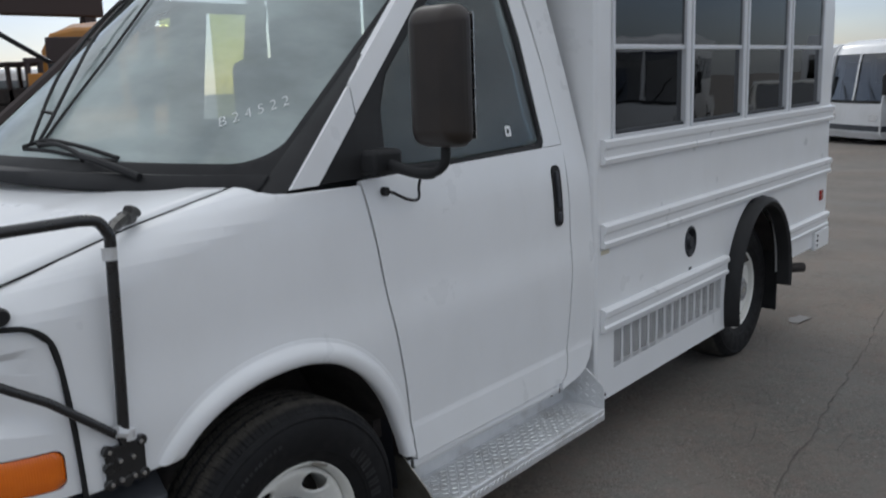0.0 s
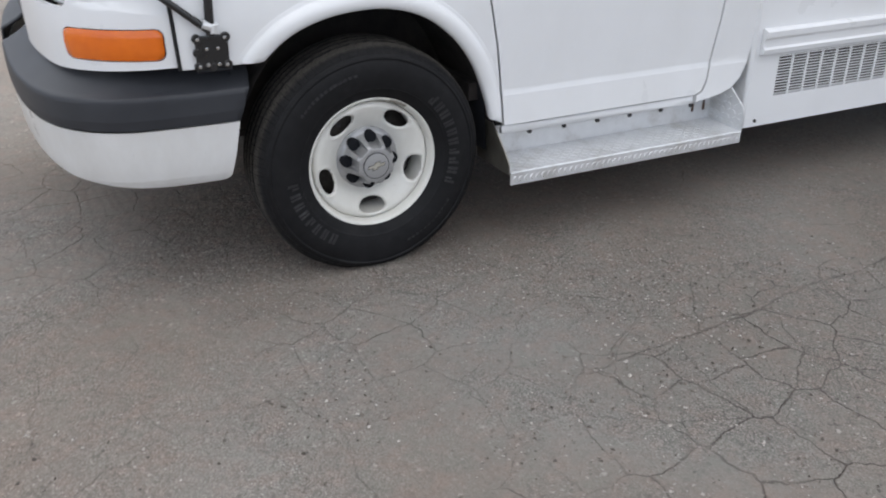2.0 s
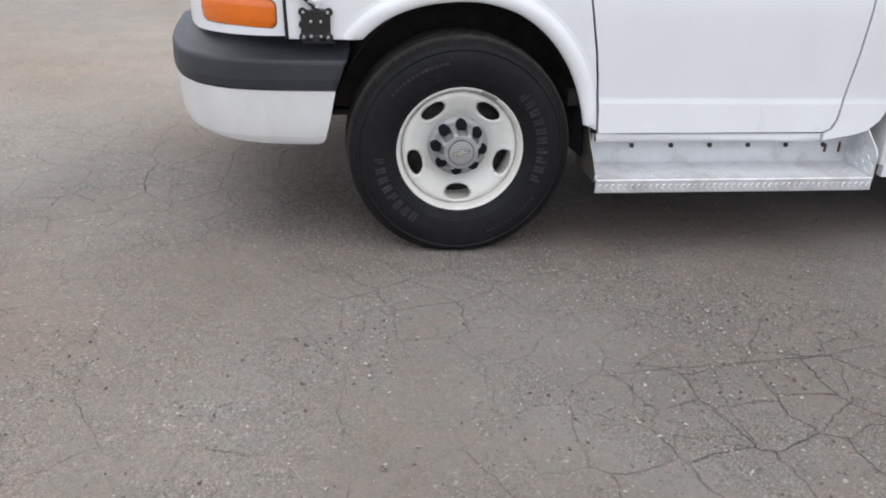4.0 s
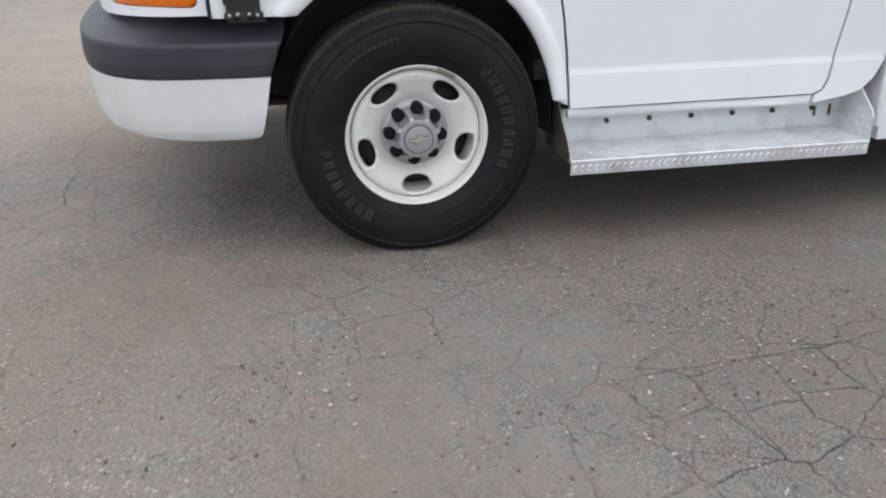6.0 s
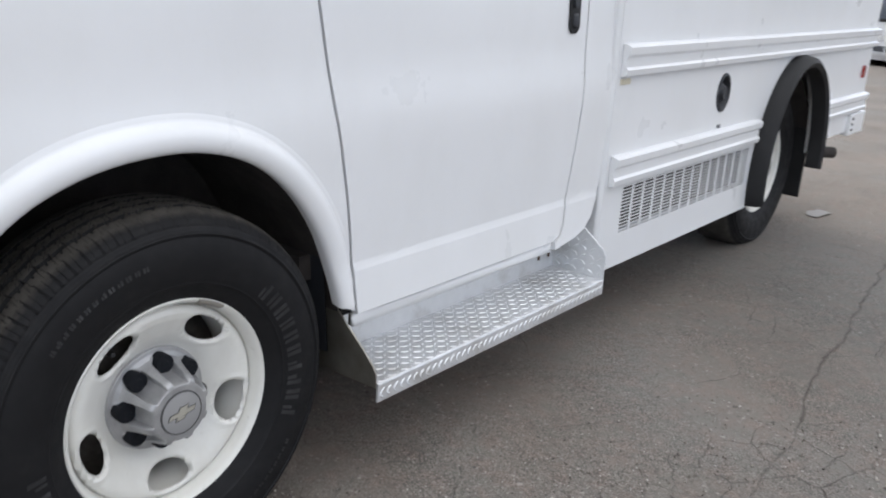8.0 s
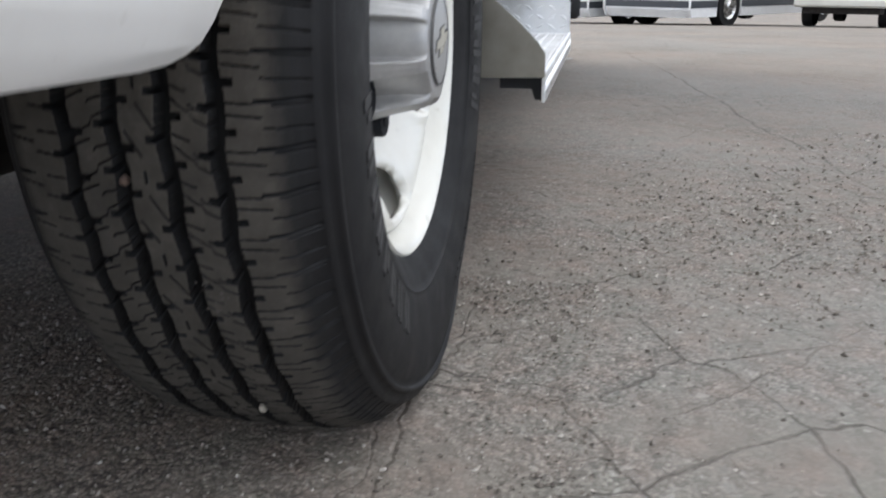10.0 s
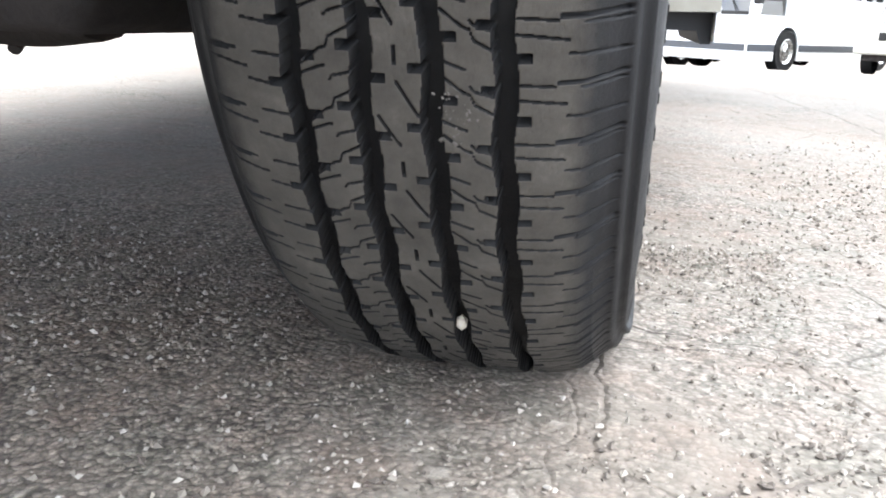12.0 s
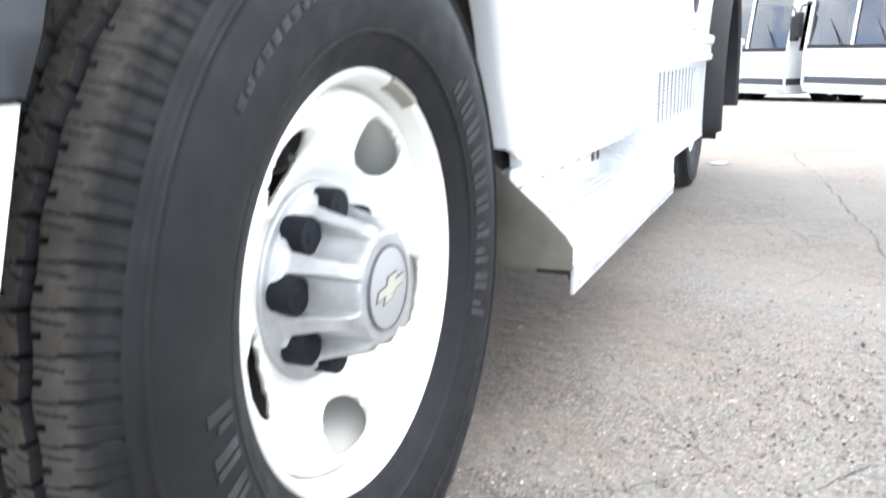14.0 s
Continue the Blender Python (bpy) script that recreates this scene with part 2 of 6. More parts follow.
a = Mat("lamp_lens", (0.7, 0.7, 0.7), 0.1, metal=0.3, coat=0.6)
wv = a.n.new("ShaderNodeTexWave")
wv.inputs["Scale"].default_value, wv.inputs["Distortion"].default_value = 24.0, 0.4
wv.bands_direction = "Z"
a.l.new(a.co, wv.inputs["Vector"])
a.bump(wv.outputs["Fac"], 0.5, 0.006)
M_LENS = a.m


def glass(name, tint, gloss=1.45, dust_haze=0.0):
    g = bpy.data.materials.new(name)
    g.use_nodes = True
    n, l = g.node_tree.nodes, g.node_tree.links
    n.clear()
    out = n.new("ShaderNodeOutputMaterial")
    tr = n.new("ShaderNodeBsdfTransparent")
    tr.inputs["Color"].default_value = (*tint, 1)
    gl = n.new("ShaderNodeBsdfGlossy")
    gl.inputs["Roughness"].default_value = 0.015
    gl.inputs["Color"].default_value = (0.95, 0.97, 1.0, 1)
    fr = n.new("ShaderNodeFresnel")
    fr.inputs["IOR"].default_value = gloss
    nz = n.new("ShaderNodeTexNoise")
    nz.inputs["Scale"].default_value = 1.6
    bp = n.new("ShaderNodeBump")
    bp.inputs["Strength"].default_value, bp.inputs["Distance"].default_value = 0.04, 0.02
    mx = n.new("ShaderNodeMixShader")
    l.new(nz.outputs["Fac"], bp.inputs["Height"])
    l.new(bp.outputs["Normal"], gl.inputs["Normal"])
    l.new(fr.outputs["Fac"], mx.inputs["Fac"])
    l.new(tr.outputs["BSDF"], mx.inputs[1])
    l.new(gl.outputs["BSDF"], mx.inputs[2])
    last = mx.outputs["Shader"]
    if dust_haze:
        # pale film: some dust, and the sky's reflection put into the glass colour
        film = n.new("ShaderNodeBsdfDiffuse")
        film.inputs["Color"].default_value = (0.60, 0.69, 0.67, 1)
        smear = n.new("ShaderNodeTexNoise")
        smear.inputs["Scale"].default_value, smear.inputs["Detail"].default_value = 3.0, 6.0
        amount = n.new("ShaderNodeMath")
        amount.operation = "MULTIPLY"
        amount.inputs[1].default_value = dust_haze * 2
        l.new(smear.outputs["Fac"], amount.inputs[0])
        over = n.new("ShaderNodeMixShader")
        l.new(amount.outputs[0], over.inputs["Fac"])
        l.new(last, over.inputs[1])
        l.new(film.outputs["BSDF"], over.inputs[2])
        last = over.outputs["Shader"]
    l.new(last, out.inputs["Surface"])
    return g


M_TINTED = glass("tinted_glass", (0.06, 0.063, 0.068), 1.65)
M_GLASS = glass("windscreen_glass", (0.62, 0.72, 0.70), 1.8, 0.46)
M_COACHGLASS = glass("coach_glass", (0.20, 0.24, 0.26), 2.0)
M_DOORGLASS = glass("door_glass", (0.36, 0.43, 0.42), 1.55, 0.07)
M_AMBERGLASS = glass("yellow_tint_glass", (0.80, 0.80, 0.42), 1.4, 0.10)

# asphalt: aggregate, worn patches and a net of cracks
a = Mat("asphalt", (0.2, 0.19, 0.18), 0.9)
geo = a.n.new("ShaderNodeNewGeometry")
a.co = geo.outputs["Position"]
stones = a.node("ShaderNodeTexVoronoi", Scale=210.0)
a.l.new(a.co, stones.inputs["Vector"])
grain = a.noise(420.0, 6.0, 0.75)
tone = a.noise(0.5, 4.0, 0.6)
base = a.ramp(a.noise(0.9, 6.0, 0.6), [(0.30, (0.142, 0.126, 0.110)), (0.55, (0.177, 0.158, 0.139)), (0.80, (0.216, 0.194, 0.172))])
def patch(cx, cy, rad):
    d = a.node("ShaderNodeVectorMath")
    d.operation = "DISTANCE"
    a.l.new(a.co, d.inputs[0])
    d.inputs[1].default_value = (cx, cy, 0)
    return a.ramp(a.math("DIVIDE", d.outputs["Value"], rad), [(0.45, 1.0), (1.0, 0.0)])


worn = a.ramp(a.noise(2.2, 5.0, 0.6), [(0.44, 0.06), (0.66, 0.55)])
for spot in ((-0.05, 0.55, 0.75, 1.0), (0.72, -0.38, 0.6, 0.45), (-0.75, -0.75, 0.8, 0.3)):
    worn = a.math("MAXIMUM", worn, a.math("MULTIPLY", a.math("MULTIPLY", patch(*spot[:3]), spot[3]), a.ramp(a.noise(9.0, 4.0), [(0.30, 0.45), (0.60, 1.0)])))
fine = a.ramp(stones.outputs["Color"], [(0.15, 0.95), (0.50, 1.0), (0.85, 1.02), (0.97, 1.07)])
chip = a.ramp(stones.outputs["Color"], [(0.12, 0.50), (0.45, 1.30), (0.75, 1.9), (0.97, 2.8)])
gaps = a.ramp(stones.outputs["Distance"], [(0.25, 1.15), (0.55, 0.85), (0.80, 0.30)])
chip = a.mix(1.0, chip, gaps, "MULTIPLY")
big = a.node("ShaderNodeTexVoronoi", Scale=75.0)
a.l.new(a.co, big.inputs["Vector"])
chip2 = a.ramp(big.outputs["Color"], [(0.12, 0.90), (0.40, 0.99), (0.90, 1.02), (0.985, 1.2)])
# single pale and dark chips set in the surface, thick in some places and rare in others
ragged = a.n.new("ShaderNodeTexNoise")
ragged.inputs["Scale"].default_value, ragged.inputs["Detail"].default_value = 95.0, 3.0
a.l.new(a.co, ragged.inputs["Vector"])
shaped = a.node("ShaderNodeVectorMath")
shaped.operation = "MULTIPLY_ADD"
a.l.new(ragged.outputs["Color"], shaped.inputs[0])
shaped.inputs[1].default_value = (0.020, 0.020, 0.0)
a.l.new(a.co, shaped.inputs[2])
fleck = a.node("ShaderNodeTexVoronoi", Scale=82.0)
a.l.new(shaped.outputs["Vector"], fleck.inputs["Vector"])
pick = a.n.new("ShaderNodeSeparateColor")
a.l.new(fleck.outputs["Color"], pick.inputs["Color"])
core = a.ramp(fleck.outputs["Distance"], [(0.22, 1.0), (0.42, 0.0)])
crowd = a.math("MULTIPLY", a.ramp(a.noise(1.6, 4.0, 0.6), [(0.40, 0.25), (0.56, 1.0)]), a.ramp(a.noise(6.5, 4.0, 0.6), [(0.40, 0.12), (0.56, 1.0)]))
coarse = a.node("ShaderNodeTexVoronoi", Scale=34.0)
a.l.new(shaped.outputs["Vector"], coarse.inputs["Vector"])
pick2 = a.n.new("ShaderNodeSeparateColor")
a.l.new(coarse.outputs["Color"], pick2.inputs["Color"])
core2 = a.ramp(coarse.outputs["Distance"], [(0.14, 1.0), (0.30, 0.0)])
pale2 = a.math("MULTIPLY", a.math("MULTIPLY", a.ramp(pick2.outputs["Red"], [(0.80, 0.0), (0.96, 0.85)]), core2), crowd)
pits2 = a.math("MULTIPLY", a.math("MULTIPLY", a.ramp(pick2.outputs["Green"], [(0.82, 0.0), (0.96, 0.80)]), core2), crowd)
pale = a.math("MULTIPLY", a.math("MULTIPLY", a.ramp(pick.outputs["Red"], [(0.66, 0.0), (0.90, 0.80)]), core), crowd)
pits = a.math("MULTIPLY", a.math("MULTIPLY", a.ramp(pick.outputs["Green"], [(0.68, 0.0), (0.92, 0.70)]), core), crowd)
c = a.mix(1.0, a.mix(worn, fine, chip), base, "MULTIPLY")
c = a.mix(1.0, c, chip2, "MULTIPLY")
pale, pits = a.math("MAXIMUM", pale, pale2), a.math("MAXIMUM", pits, pits2)
c = a.mix(pale, c, (0.36, 0.335, 0.305))
c = a.mix(pits, c, (0.070, 0.060, 0.053))
hue = a.ramp(a.noise(14.0, 4.0, 0.6), [(0.34, (1.06, 0.99, 0.97)), (0.50, (1.0, 1.0, 1.0)), (0.66, (0.955, 1.0, 0.99))])
c = a.mix(1.0, c, hue, "MULTIPLY")
c = a.mix(a.math("MULTIPLY", worn, a.ramp(grain, [(0.42, 0.6), (0.56, 0.0)])), c, (0.035, 0.032, 0.030))
stain = a.ramp(a.noise(1.3, 6.0, 0.7), [(0.62, 0.0), (0.78, 0.22)])
c = a.mix(stain, c, (0.07, 0.062, 0.056))
warp = a.n.new("ShaderNodeTexNoise")
warp.inputs["Scale"].default_value, warp.inputs["Detail"].default_value = 8.0, 6.0
a.l.new(a.co, warp.inputs["Vector"])
off = a.node("ShaderNodeVectorMath")
off.operation = "MULTIPLY_ADD"
a.l.new(warp.outputs["Color"], off.inputs[0])
off.inputs[1].default_value = (0.085, 0.085, 0.0)
a.l.new(a.co, off.inputs[2])
width = a.ramp(a.noise(7.0, 4.0), [(0.35, 0.0), (0.7, 1.0)])


def crack_net(scale, thin, wide):
    """Cracks between cells of that many to the metre."""
    net = a.node("ShaderNodeTexVoronoi", Scale=scale)
    net.voronoi_dimensions, net.feature = "2D", "DISTANCE_TO_EDGE"
    a.l.new(off.outputs["Vector"], net.inputs["Vector"])
    return a.ramp(net.outputs["Distance"], [(0.0, 1.0), (thin * scale, 0.75), (wide * scale, 0.0)])


# close net where the yard has broken up, wide and patchy lines elsewhere
area = a.ramp(a.noise(0.6, 3.0, 0.5), [(0.58, 0.0), (0.74, 0.6)])
for *spot, much in ((0.95, -1.45, 1.15, 1.0), (-1.5, -0.3, 0.9, 0.4), (-1.1, 0.9, 1.1, 0.8)):
    area = a.math("MAXIMUM", area, a.math("MULTIPLY", patch(*spot), much))
area = a.math("MAXIMUM", area, a.math("MULTIPLY", patch(-0.10, -0.30, 0.5), 0.7))
close_net = a.math("MULTIPLY", a.math("MULTIPLY", crack_net(5.0, 0.0011, 0.0040), area), a.math("ADD", width, 0.40))
open_net = a.math("MULTIPLY", crack_net(2.7, 0.0008, 0.0027), a.ramp(a.noise(2.4, 4.0, 0.6), [(0.42, 0.0), (0.58, 0.85)]))
crack = a.math("MAXIMUM", close_net, a.math("MULTIPLY", open_net, a.math("ADD", width, 0.30)))
# one long crack across the yard beside the bus, from its front quarter to its rear
sep = a.n.new("ShaderNodeSeparateXYZ")
a.l.new(a.co, sep.inputs[0])
bend = a.math("MULTIPLY", a.math("SUBTRACT", a.noise(1.7, 6.0, 0.6), 0.5), 0.16)
side_of = a.math("ADD", a.math("ADD", sep.outputs["Y"], a.math("MULTIPLY", sep.outputs["X"], -0.115)), 0.916)
long_crack = a.ramp(a.math("ABSOLUTE", a.math("ADD", side_of, bend)), [(0.0, 0.7), (0.0025, 0.5), (0.007, 0.0)])
reach = a.ramp(a.math("DIVIDE", sep.outputs["X"], 10.0), [(0.02, 0.0), (0.05, 1.0), (0.45, 1.0), (0.6, 0.0)])
long_crack = a.math("MULTIPLY", a.math("MULTIPLY", long_crack, reach), a.math("ADD", width, 0.35))
crack = a.math("MINIMUM", a.math("MAXIMUM", a.math("MULTIPLY", crack, 0.90), long_crack), 1.0)
c = a.mix(crack, c, (0.045, 0.035, 0.029))
# brightness falls towards the rear of the bus: exposure change put into the colour
exposure_fall = a.ramp(a.math("DIVIDE", a.math("ADD", sep.outputs["X"], a.math("MULTIPLY", a.noise(0.8, 5.0), 1.6)), 10.0), [(0.02, (1.20, 1.20, 1.20)), (0.17, (1.03, 1.03, 1.03)), (0.36, (0.84, 0.84, 0.84))])
c = a.mix(1.0, c, exposure_fall, "MULTIPLY")
c = a.mix(1.0, c, a.ramp(tone, [(0.35, (1.06, 0.98, 0.92)), (0.65, (0.96, 1.0, 1.02))]), "MULTIPLY")
a.color(c)
h = a.math("ADD", a.math("ADD", a.math("MULTIPLY", stones.outputs["Distance"], -0.8), a.math("MULTIPLY", big.outputs["Distance"], -1.0)), a.math("MULTIPLY", grain, 0.25))
h = a.math("MULTIPLY", h, a.math("ADD", a.math("MULTIPLY", worn, 1.5), 0.18))
h = a.math("ADD", h, a.math("MULTIPLY", a.math("SUBTRACT", pale, pits), 0.75))
h = a.math("SUBTRACT", h, a.math("MULTIPLY", crack, 3.0))
a.bump(h, 0.5, 0.0045)
M_ASPHALT = a.m


# ---------------------------------------------------------------- mesh helpers
def mesh_of(name, bm, material, smooth=True, bevel=0.0, solid=0.0):
    me = bpy.data.meshes.new(name)
    bm.normal_update()
    hard = [e for e in bm.edges if len(e.link_faces) == 2 and e.calc_face_angle(0.0) > radians(42)]
    for e in hard:
        e.smooth = False
    if not bevel and len(hard) > 0.4 * len(bm.edges):
        smooth = False
    bm.to_mesh(me)
    bm.free()
    if smooth:
        me.polygons.foreach_set("use_smooth", [True] * len(me.polygons))
    me.materials.append(material)
    ob = new(name, me)
    if solid:
        md = ob.modifiers.new("solid", "SOLIDIFY")
        md.thickness, md.offset = solid, -1
        md.use_even_offset = False
    if bevel:
        md = ob.modifiers.new("bevel", "BEVEL")
        md.width, md.segments, md.limit_method, md.angle_limit = bevel, 2, "ANGLE", radians(50)
    if smooth and (bevel or solid):
        md = ob.modifiers.new("normals", "WEIGHTED_NORMAL")
        md.keep_sharp = True
    return ob


def part(name, bm, material, parent, label="", **kw):
    ob = mesh_of(name, bm, material, **kw)
    ob.parent = parent
    if label:
        tagged(ob, label)
    return ob


def thing(name, label, category, at=(0, 0, 0), group="", kind=""):
    ob = new(name)
    ob.location = at
    ob.empty_display_size = 0.1
    return tagged(ob, label, category, group, kind)


def flat_panel(outer, holes=(), step=0.06, rows=()):
    """A bmesh in the (x, z) plane, at y = 0, facing -y, cut into cells of that step."""
    from mathutils.geometry import tessellate_polygon
    loops = [outer, *holes]
    pts = [Vector((u, v, 0)) for lp in loops for u, v in lp]
    tris = tessellate_polygon([[Vector((u, v, 0)) for u, v in lp] for lp in loops])
    bm = bmesh.new()
    vs = [bm.verts.new((p.x, 0, p.y)) for p in pts]
    for t in tris:
        try:
            bm.faces.new([vs[i] for i in t])
        except ValueError:
            pass
    bmesh.ops.remove_doubles(bm, verts=bm.verts[:], dist=1e-5)
    xs, zs = [p.x for p in pts], [p.y for p in pts]
    for axis, lo, hi in ((0, min(xs), max(xs)), (2, min(zs), max(zs))):
        k = max(1, int((hi - lo) / step))
        for i in range(1, k):
            co = Vector((0, 0, 0))
            no = Vector((0, 0, 0))
            co[axis], no[axis] = lo + (hi - lo) * i / k, 1
            bmesh.ops.bisect_plane(bm, geom=bm.verts[:] + bm.edges[:] + bm.faces[:], plane_co=co, plane_no=no)
    for z_cut in rows:
        bmesh.ops.bisect_plane(bm, geom=bm.verts[:] + bm.edges[:] + bm.faces[:], plane_co=(0, 0, z_cut), plane_no=(0, 0, 1))
    for f in bm.faces:
        f.normal_update()
        if f.normal.y > 0:
            f.normal_flip()
    return bm


def bent(bm, fn):
    for v in bm.verts:
        v.co = Vector(fn(v.co.x, v.co.z))
    return bm


def arc(cx, cz, r, a0, a1, n, rz=None):
    rz = r if rz is None else rz
    return [(cx + r * math.cos(radians(a0 + (a1 - a0) * i / n)), cz + rz * math.sin(radians(a0 + (a1 - a0) * i / n))) for i in range(n + 1)]


def rounded(x0, z0, x1, z1, r, n=5):
    return (arc(x1 - r, z0 + r, r, -90, 0, n) + arc(x1 - r, z1 - r, r, 0, 90, n)
            + arc(x0 + r, z1 - r, r, 90, 180, n) + arc(x0 + r, z0 + r, r, 180, 270, n))


def box(x0, x1, y0, y1, z0, z1, bm=None):
    bm = bm or bmesh.new()
    m = Matrix.LocRotScale(((x0 + x1) / 2, (y0 + y1) / 2, (z0 + z1) / 2), None, (x1 - x0, y1 - y0, z1 - z0))
    bmesh.ops.create_cube(bm, size=1, matrix=m)
    return bm


def tube(points, r, n=10, bm=None, closed_ends=True):
    """A round bar along a line of points."""
    bm = bm or bmesh.new()
    pts = [Vector(p) for p in points]
    rings = []
    side = None
    for i, p in enumerate(pts):
        d = (pts[min(i + 1, len(pts) - 1)] - pts[max(i - 1, 0)]).normalized()
        if side is None:
            side = d.cross(Vector((0, 0, 1)))
            if side.length < 0.1:
                side = d.cross(Vector((0, 1, 0)))
        side = (side - d * side.dot(d)).normalized()
        up = d.cross(side)
        rr = r[i] if isinstance(r, (list, tuple)) else r
        rings.append([bm.verts.new(p + rr * (math.cos(2 * math.pi * k / n) * side + math.sin(2 * math.pi * k / n) * up)) for k in range(n)])
    for a_, b_ in zip(rings, rings[1:]):
        for k in range(n):
            bm.faces.new((a_[k], a_[(k + 1) % n], b_[(k + 1) % n], b_[k]))
    if closed_ends:
        bm.faces.new(rings[0][::-1])
        bm.faces.new(rings[-1])
    bmesh.ops.recalc_face_normals(bm, faces=bm.faces[:])
    return bm


def smooth_line(points, n=6):
    """Catmull-Rom through the points."""
    P = [Vector(p) for p in points]
    P = [2 * P[0] - P[1]] + P + [2 * P[-1] - P[-2]]
    res = []
    for i in range(1, len(P) - 2):
        for k in range(n):
            t = k / n
            res.append(0.5 * (2 * P[i] + (P[i + 1] - P[i - 1]) * t + (2 * P[i - 1] - 5 * P[i] + 4 * P[i + 1] - P[i + 2]) * t * t
                              + (3 * P[i] - P[i - 1] - 3 * P[i + 1] + P[i + 2]) * t ** 3))
    return res + [P[-2]]


def lathe(profile, n=96, axis_x=0.0, axis_z=0.0, bm=None):
    """Turns (r, y) round the axle, which runs along y."""
    bm = bm or bmesh.new()
    rings = []
    for k in range(n):
        c, s = math.cos(2 * math.pi * k / n), math.sin(2 * math.pi * k / n)
        rings.append([bm.verts.new((axis_x + r * c, y, axis_z + r * s)) for r, y in profile])
    for k in range(n):
        a_, b_ = rings[k], rings[(k + 1) % n]
        for i in range(len(profile) - 1):
            bm.faces.new((a_[i], a_[i + 1], b_[i + 1], b_[i]))
    bmesh.ops.remove_doubles(bm, verts=bm.verts[:], dist=1e-6)
    bmesh.ops.recalc_face_normals(bm, faces=bm.faces[:])
    return bm


def grid_mesh(name, pos, nu, nv, material, parent, wrap_u=False, label="", flip=False):
    """A mesh from an array of nu x nv places."""
    idx = np.arange(nu * nv).reshape(nu, nv)
    if wrap_u:
        idx = np.vstack([idx, idx[:1]])
    q = np.stack([idx[:-1, :-1], idx[:-1, 1:], idx[1:, 1:], idx[1:, :-1]], -1).reshape(-1, 4)
    if flip:
        q = q[:, ::-1]
    me = bpy.data.meshes.new(name)
    me.from_pydata(pos.reshape(-1, 3).tolist(), [], q.tolist())
    me.polygons.foreach_set("use_smooth", [True] * len(me.polygons))
    me.materials.append(material)
    ob = new(name, me)
    ob.parent = parent
    if label:
        tagged(ob, label)
    return ob


def interp(v, table):
    xs, ys = zip(*table)
    return float(np.interp(v, xs, ys))


# ---------------------------------------------------------------- ground
def ground_z(x):
    """The yard is level round the bus and falls gently towards the far row."""
    d = max(0.0, min(x, 60.0) - 3.0)
    return -0.044 * d * d / (d + 5.0)


def value_noise(X, Y, cell, seed):
    """Smooth noise from -1 to 1 on arrays of places."""
    rng = np.random.RandomState(seed)
    tab = rng.uniform(-1, 1, (256, 256))
    u, v = X / cell, Y / cell
    i, j = np.floor(u).astype(int), np.floor(v).astype(int)
    fu, fv = u - i, v - j
    fu, fv = fu * fu * (3 - 2 * fu), fv * fv * (3 - 2 * fv)
    g = lambda a_, b_: tab[a_ % 256, b_ % 256]
    return (g(i, j) * (1 - fu) + g(i + 1, j) * fu) * (1 - fv) + (g(i, j + 1) * (1 - fu) + g(i + 1, j + 1) * fu) * fv


xs_g = np.unique(np.concatenate([np.linspace(-150, -6, 13), np.linspace(-6, -1.2, 40), np.linspace(-1.2, 1.2, 300), np.linspace(1.2, 4, 120), np.linspace(4, 40, 60), np.linspace(40, 400, 10)]))
ys_g = np.unique(np.concatenate([np.linspace(-300, -8, 13), np.linspace(-8, -2, 30), np.linspace(-2, -0.9, 60), np.linspace(-0.9, 0.8, 220), np.linspace(0.8, 3, 30), np.linspace(3, 300, 16)]))
GX, GY = np.meshgrid(xs_g, ys_g, indexing="ij")
near = np.clip(1.5 - np.hypot(GX - 0.2, GY + 0.3) / 3.0, 0, 1)
GZ = np.vectorize(ground_z)(GX) + near * (0.0016 * value_noise(GX, GY, 0.013, 1) + 0.0014 * value_noise(GX, GY, 0.03, 2) + 0.0035 * value_noise(GX, GY, 0.4, 3))
tread_bed = np.clip(1 - np.maximum(np.abs(GX - 0.012) - 0.12, np.abs(GY - 0.075) - 0.13) / 0.05, 0, 1)
GZ = GZ * (1 - tread_bed) + np.minimum(GZ, 0.0) * tread_bed - 0.001
ground = grid_mesh("ground", np.stack([GX, GY, GZ], -1), len(xs_g), len(ys_g), M_ASPHALT, None, flip=True)
tagged(ground, "cracked grey-brown asphalt yard with worn aggregate", "asphalt", kind="structure")

# ---------------------------------------------------------------- the bus: shape of the cab
AX, AZ, TYRE_R = 0.017, 0.365, 0.386          # front axle, tyre radius
BODY_Y, BODY_X0, BODY_X1 = -0.04, 1.57, 4.44   # side of the coachwork
RX = 3.25                                      # rear axle
MID_Y = 1.0                                    # centre line

SIDE = [(0.30, -0.052), (0.42, -0.040), (0.531, -0.0305), (0.547, -0.0262), (0.60, -0.0275), (0.80, -0.034), (0.87, -0.036), (0.93, -0.026),
        (0.98, -0.021), (1.10, -0.018), (1.22, -0.008), (1.31, 0.012)]
SIDE = SIDE[:5] + [(z, float(np.mean([np.interp(z + q, *zip(*SIDE)) for q in np.linspace(-0.05, 0.05, 11)]))) for z in np.linspace(0.62, 1.26, 33)] + SIDE[-1:]
SHOULDER = [(-0.9, 1.04), (-0.6, 1.10), (-0.33, 1.17), (-0.05, 1.225), (0.2, 1.27), (0.36, 1.31)]
FRONT_PLAN = smooth_line([(-0.45, 0, 0), (-0.55, 0.004, 0), (-0.65, 0.030, 0), (-0.74, 0.085, 0), (-0.81, 0.17, 0), (-0.855, 0.30, 0), (-0.89, 0.55, 0), (-0.91, 1.0, 0)], 8)
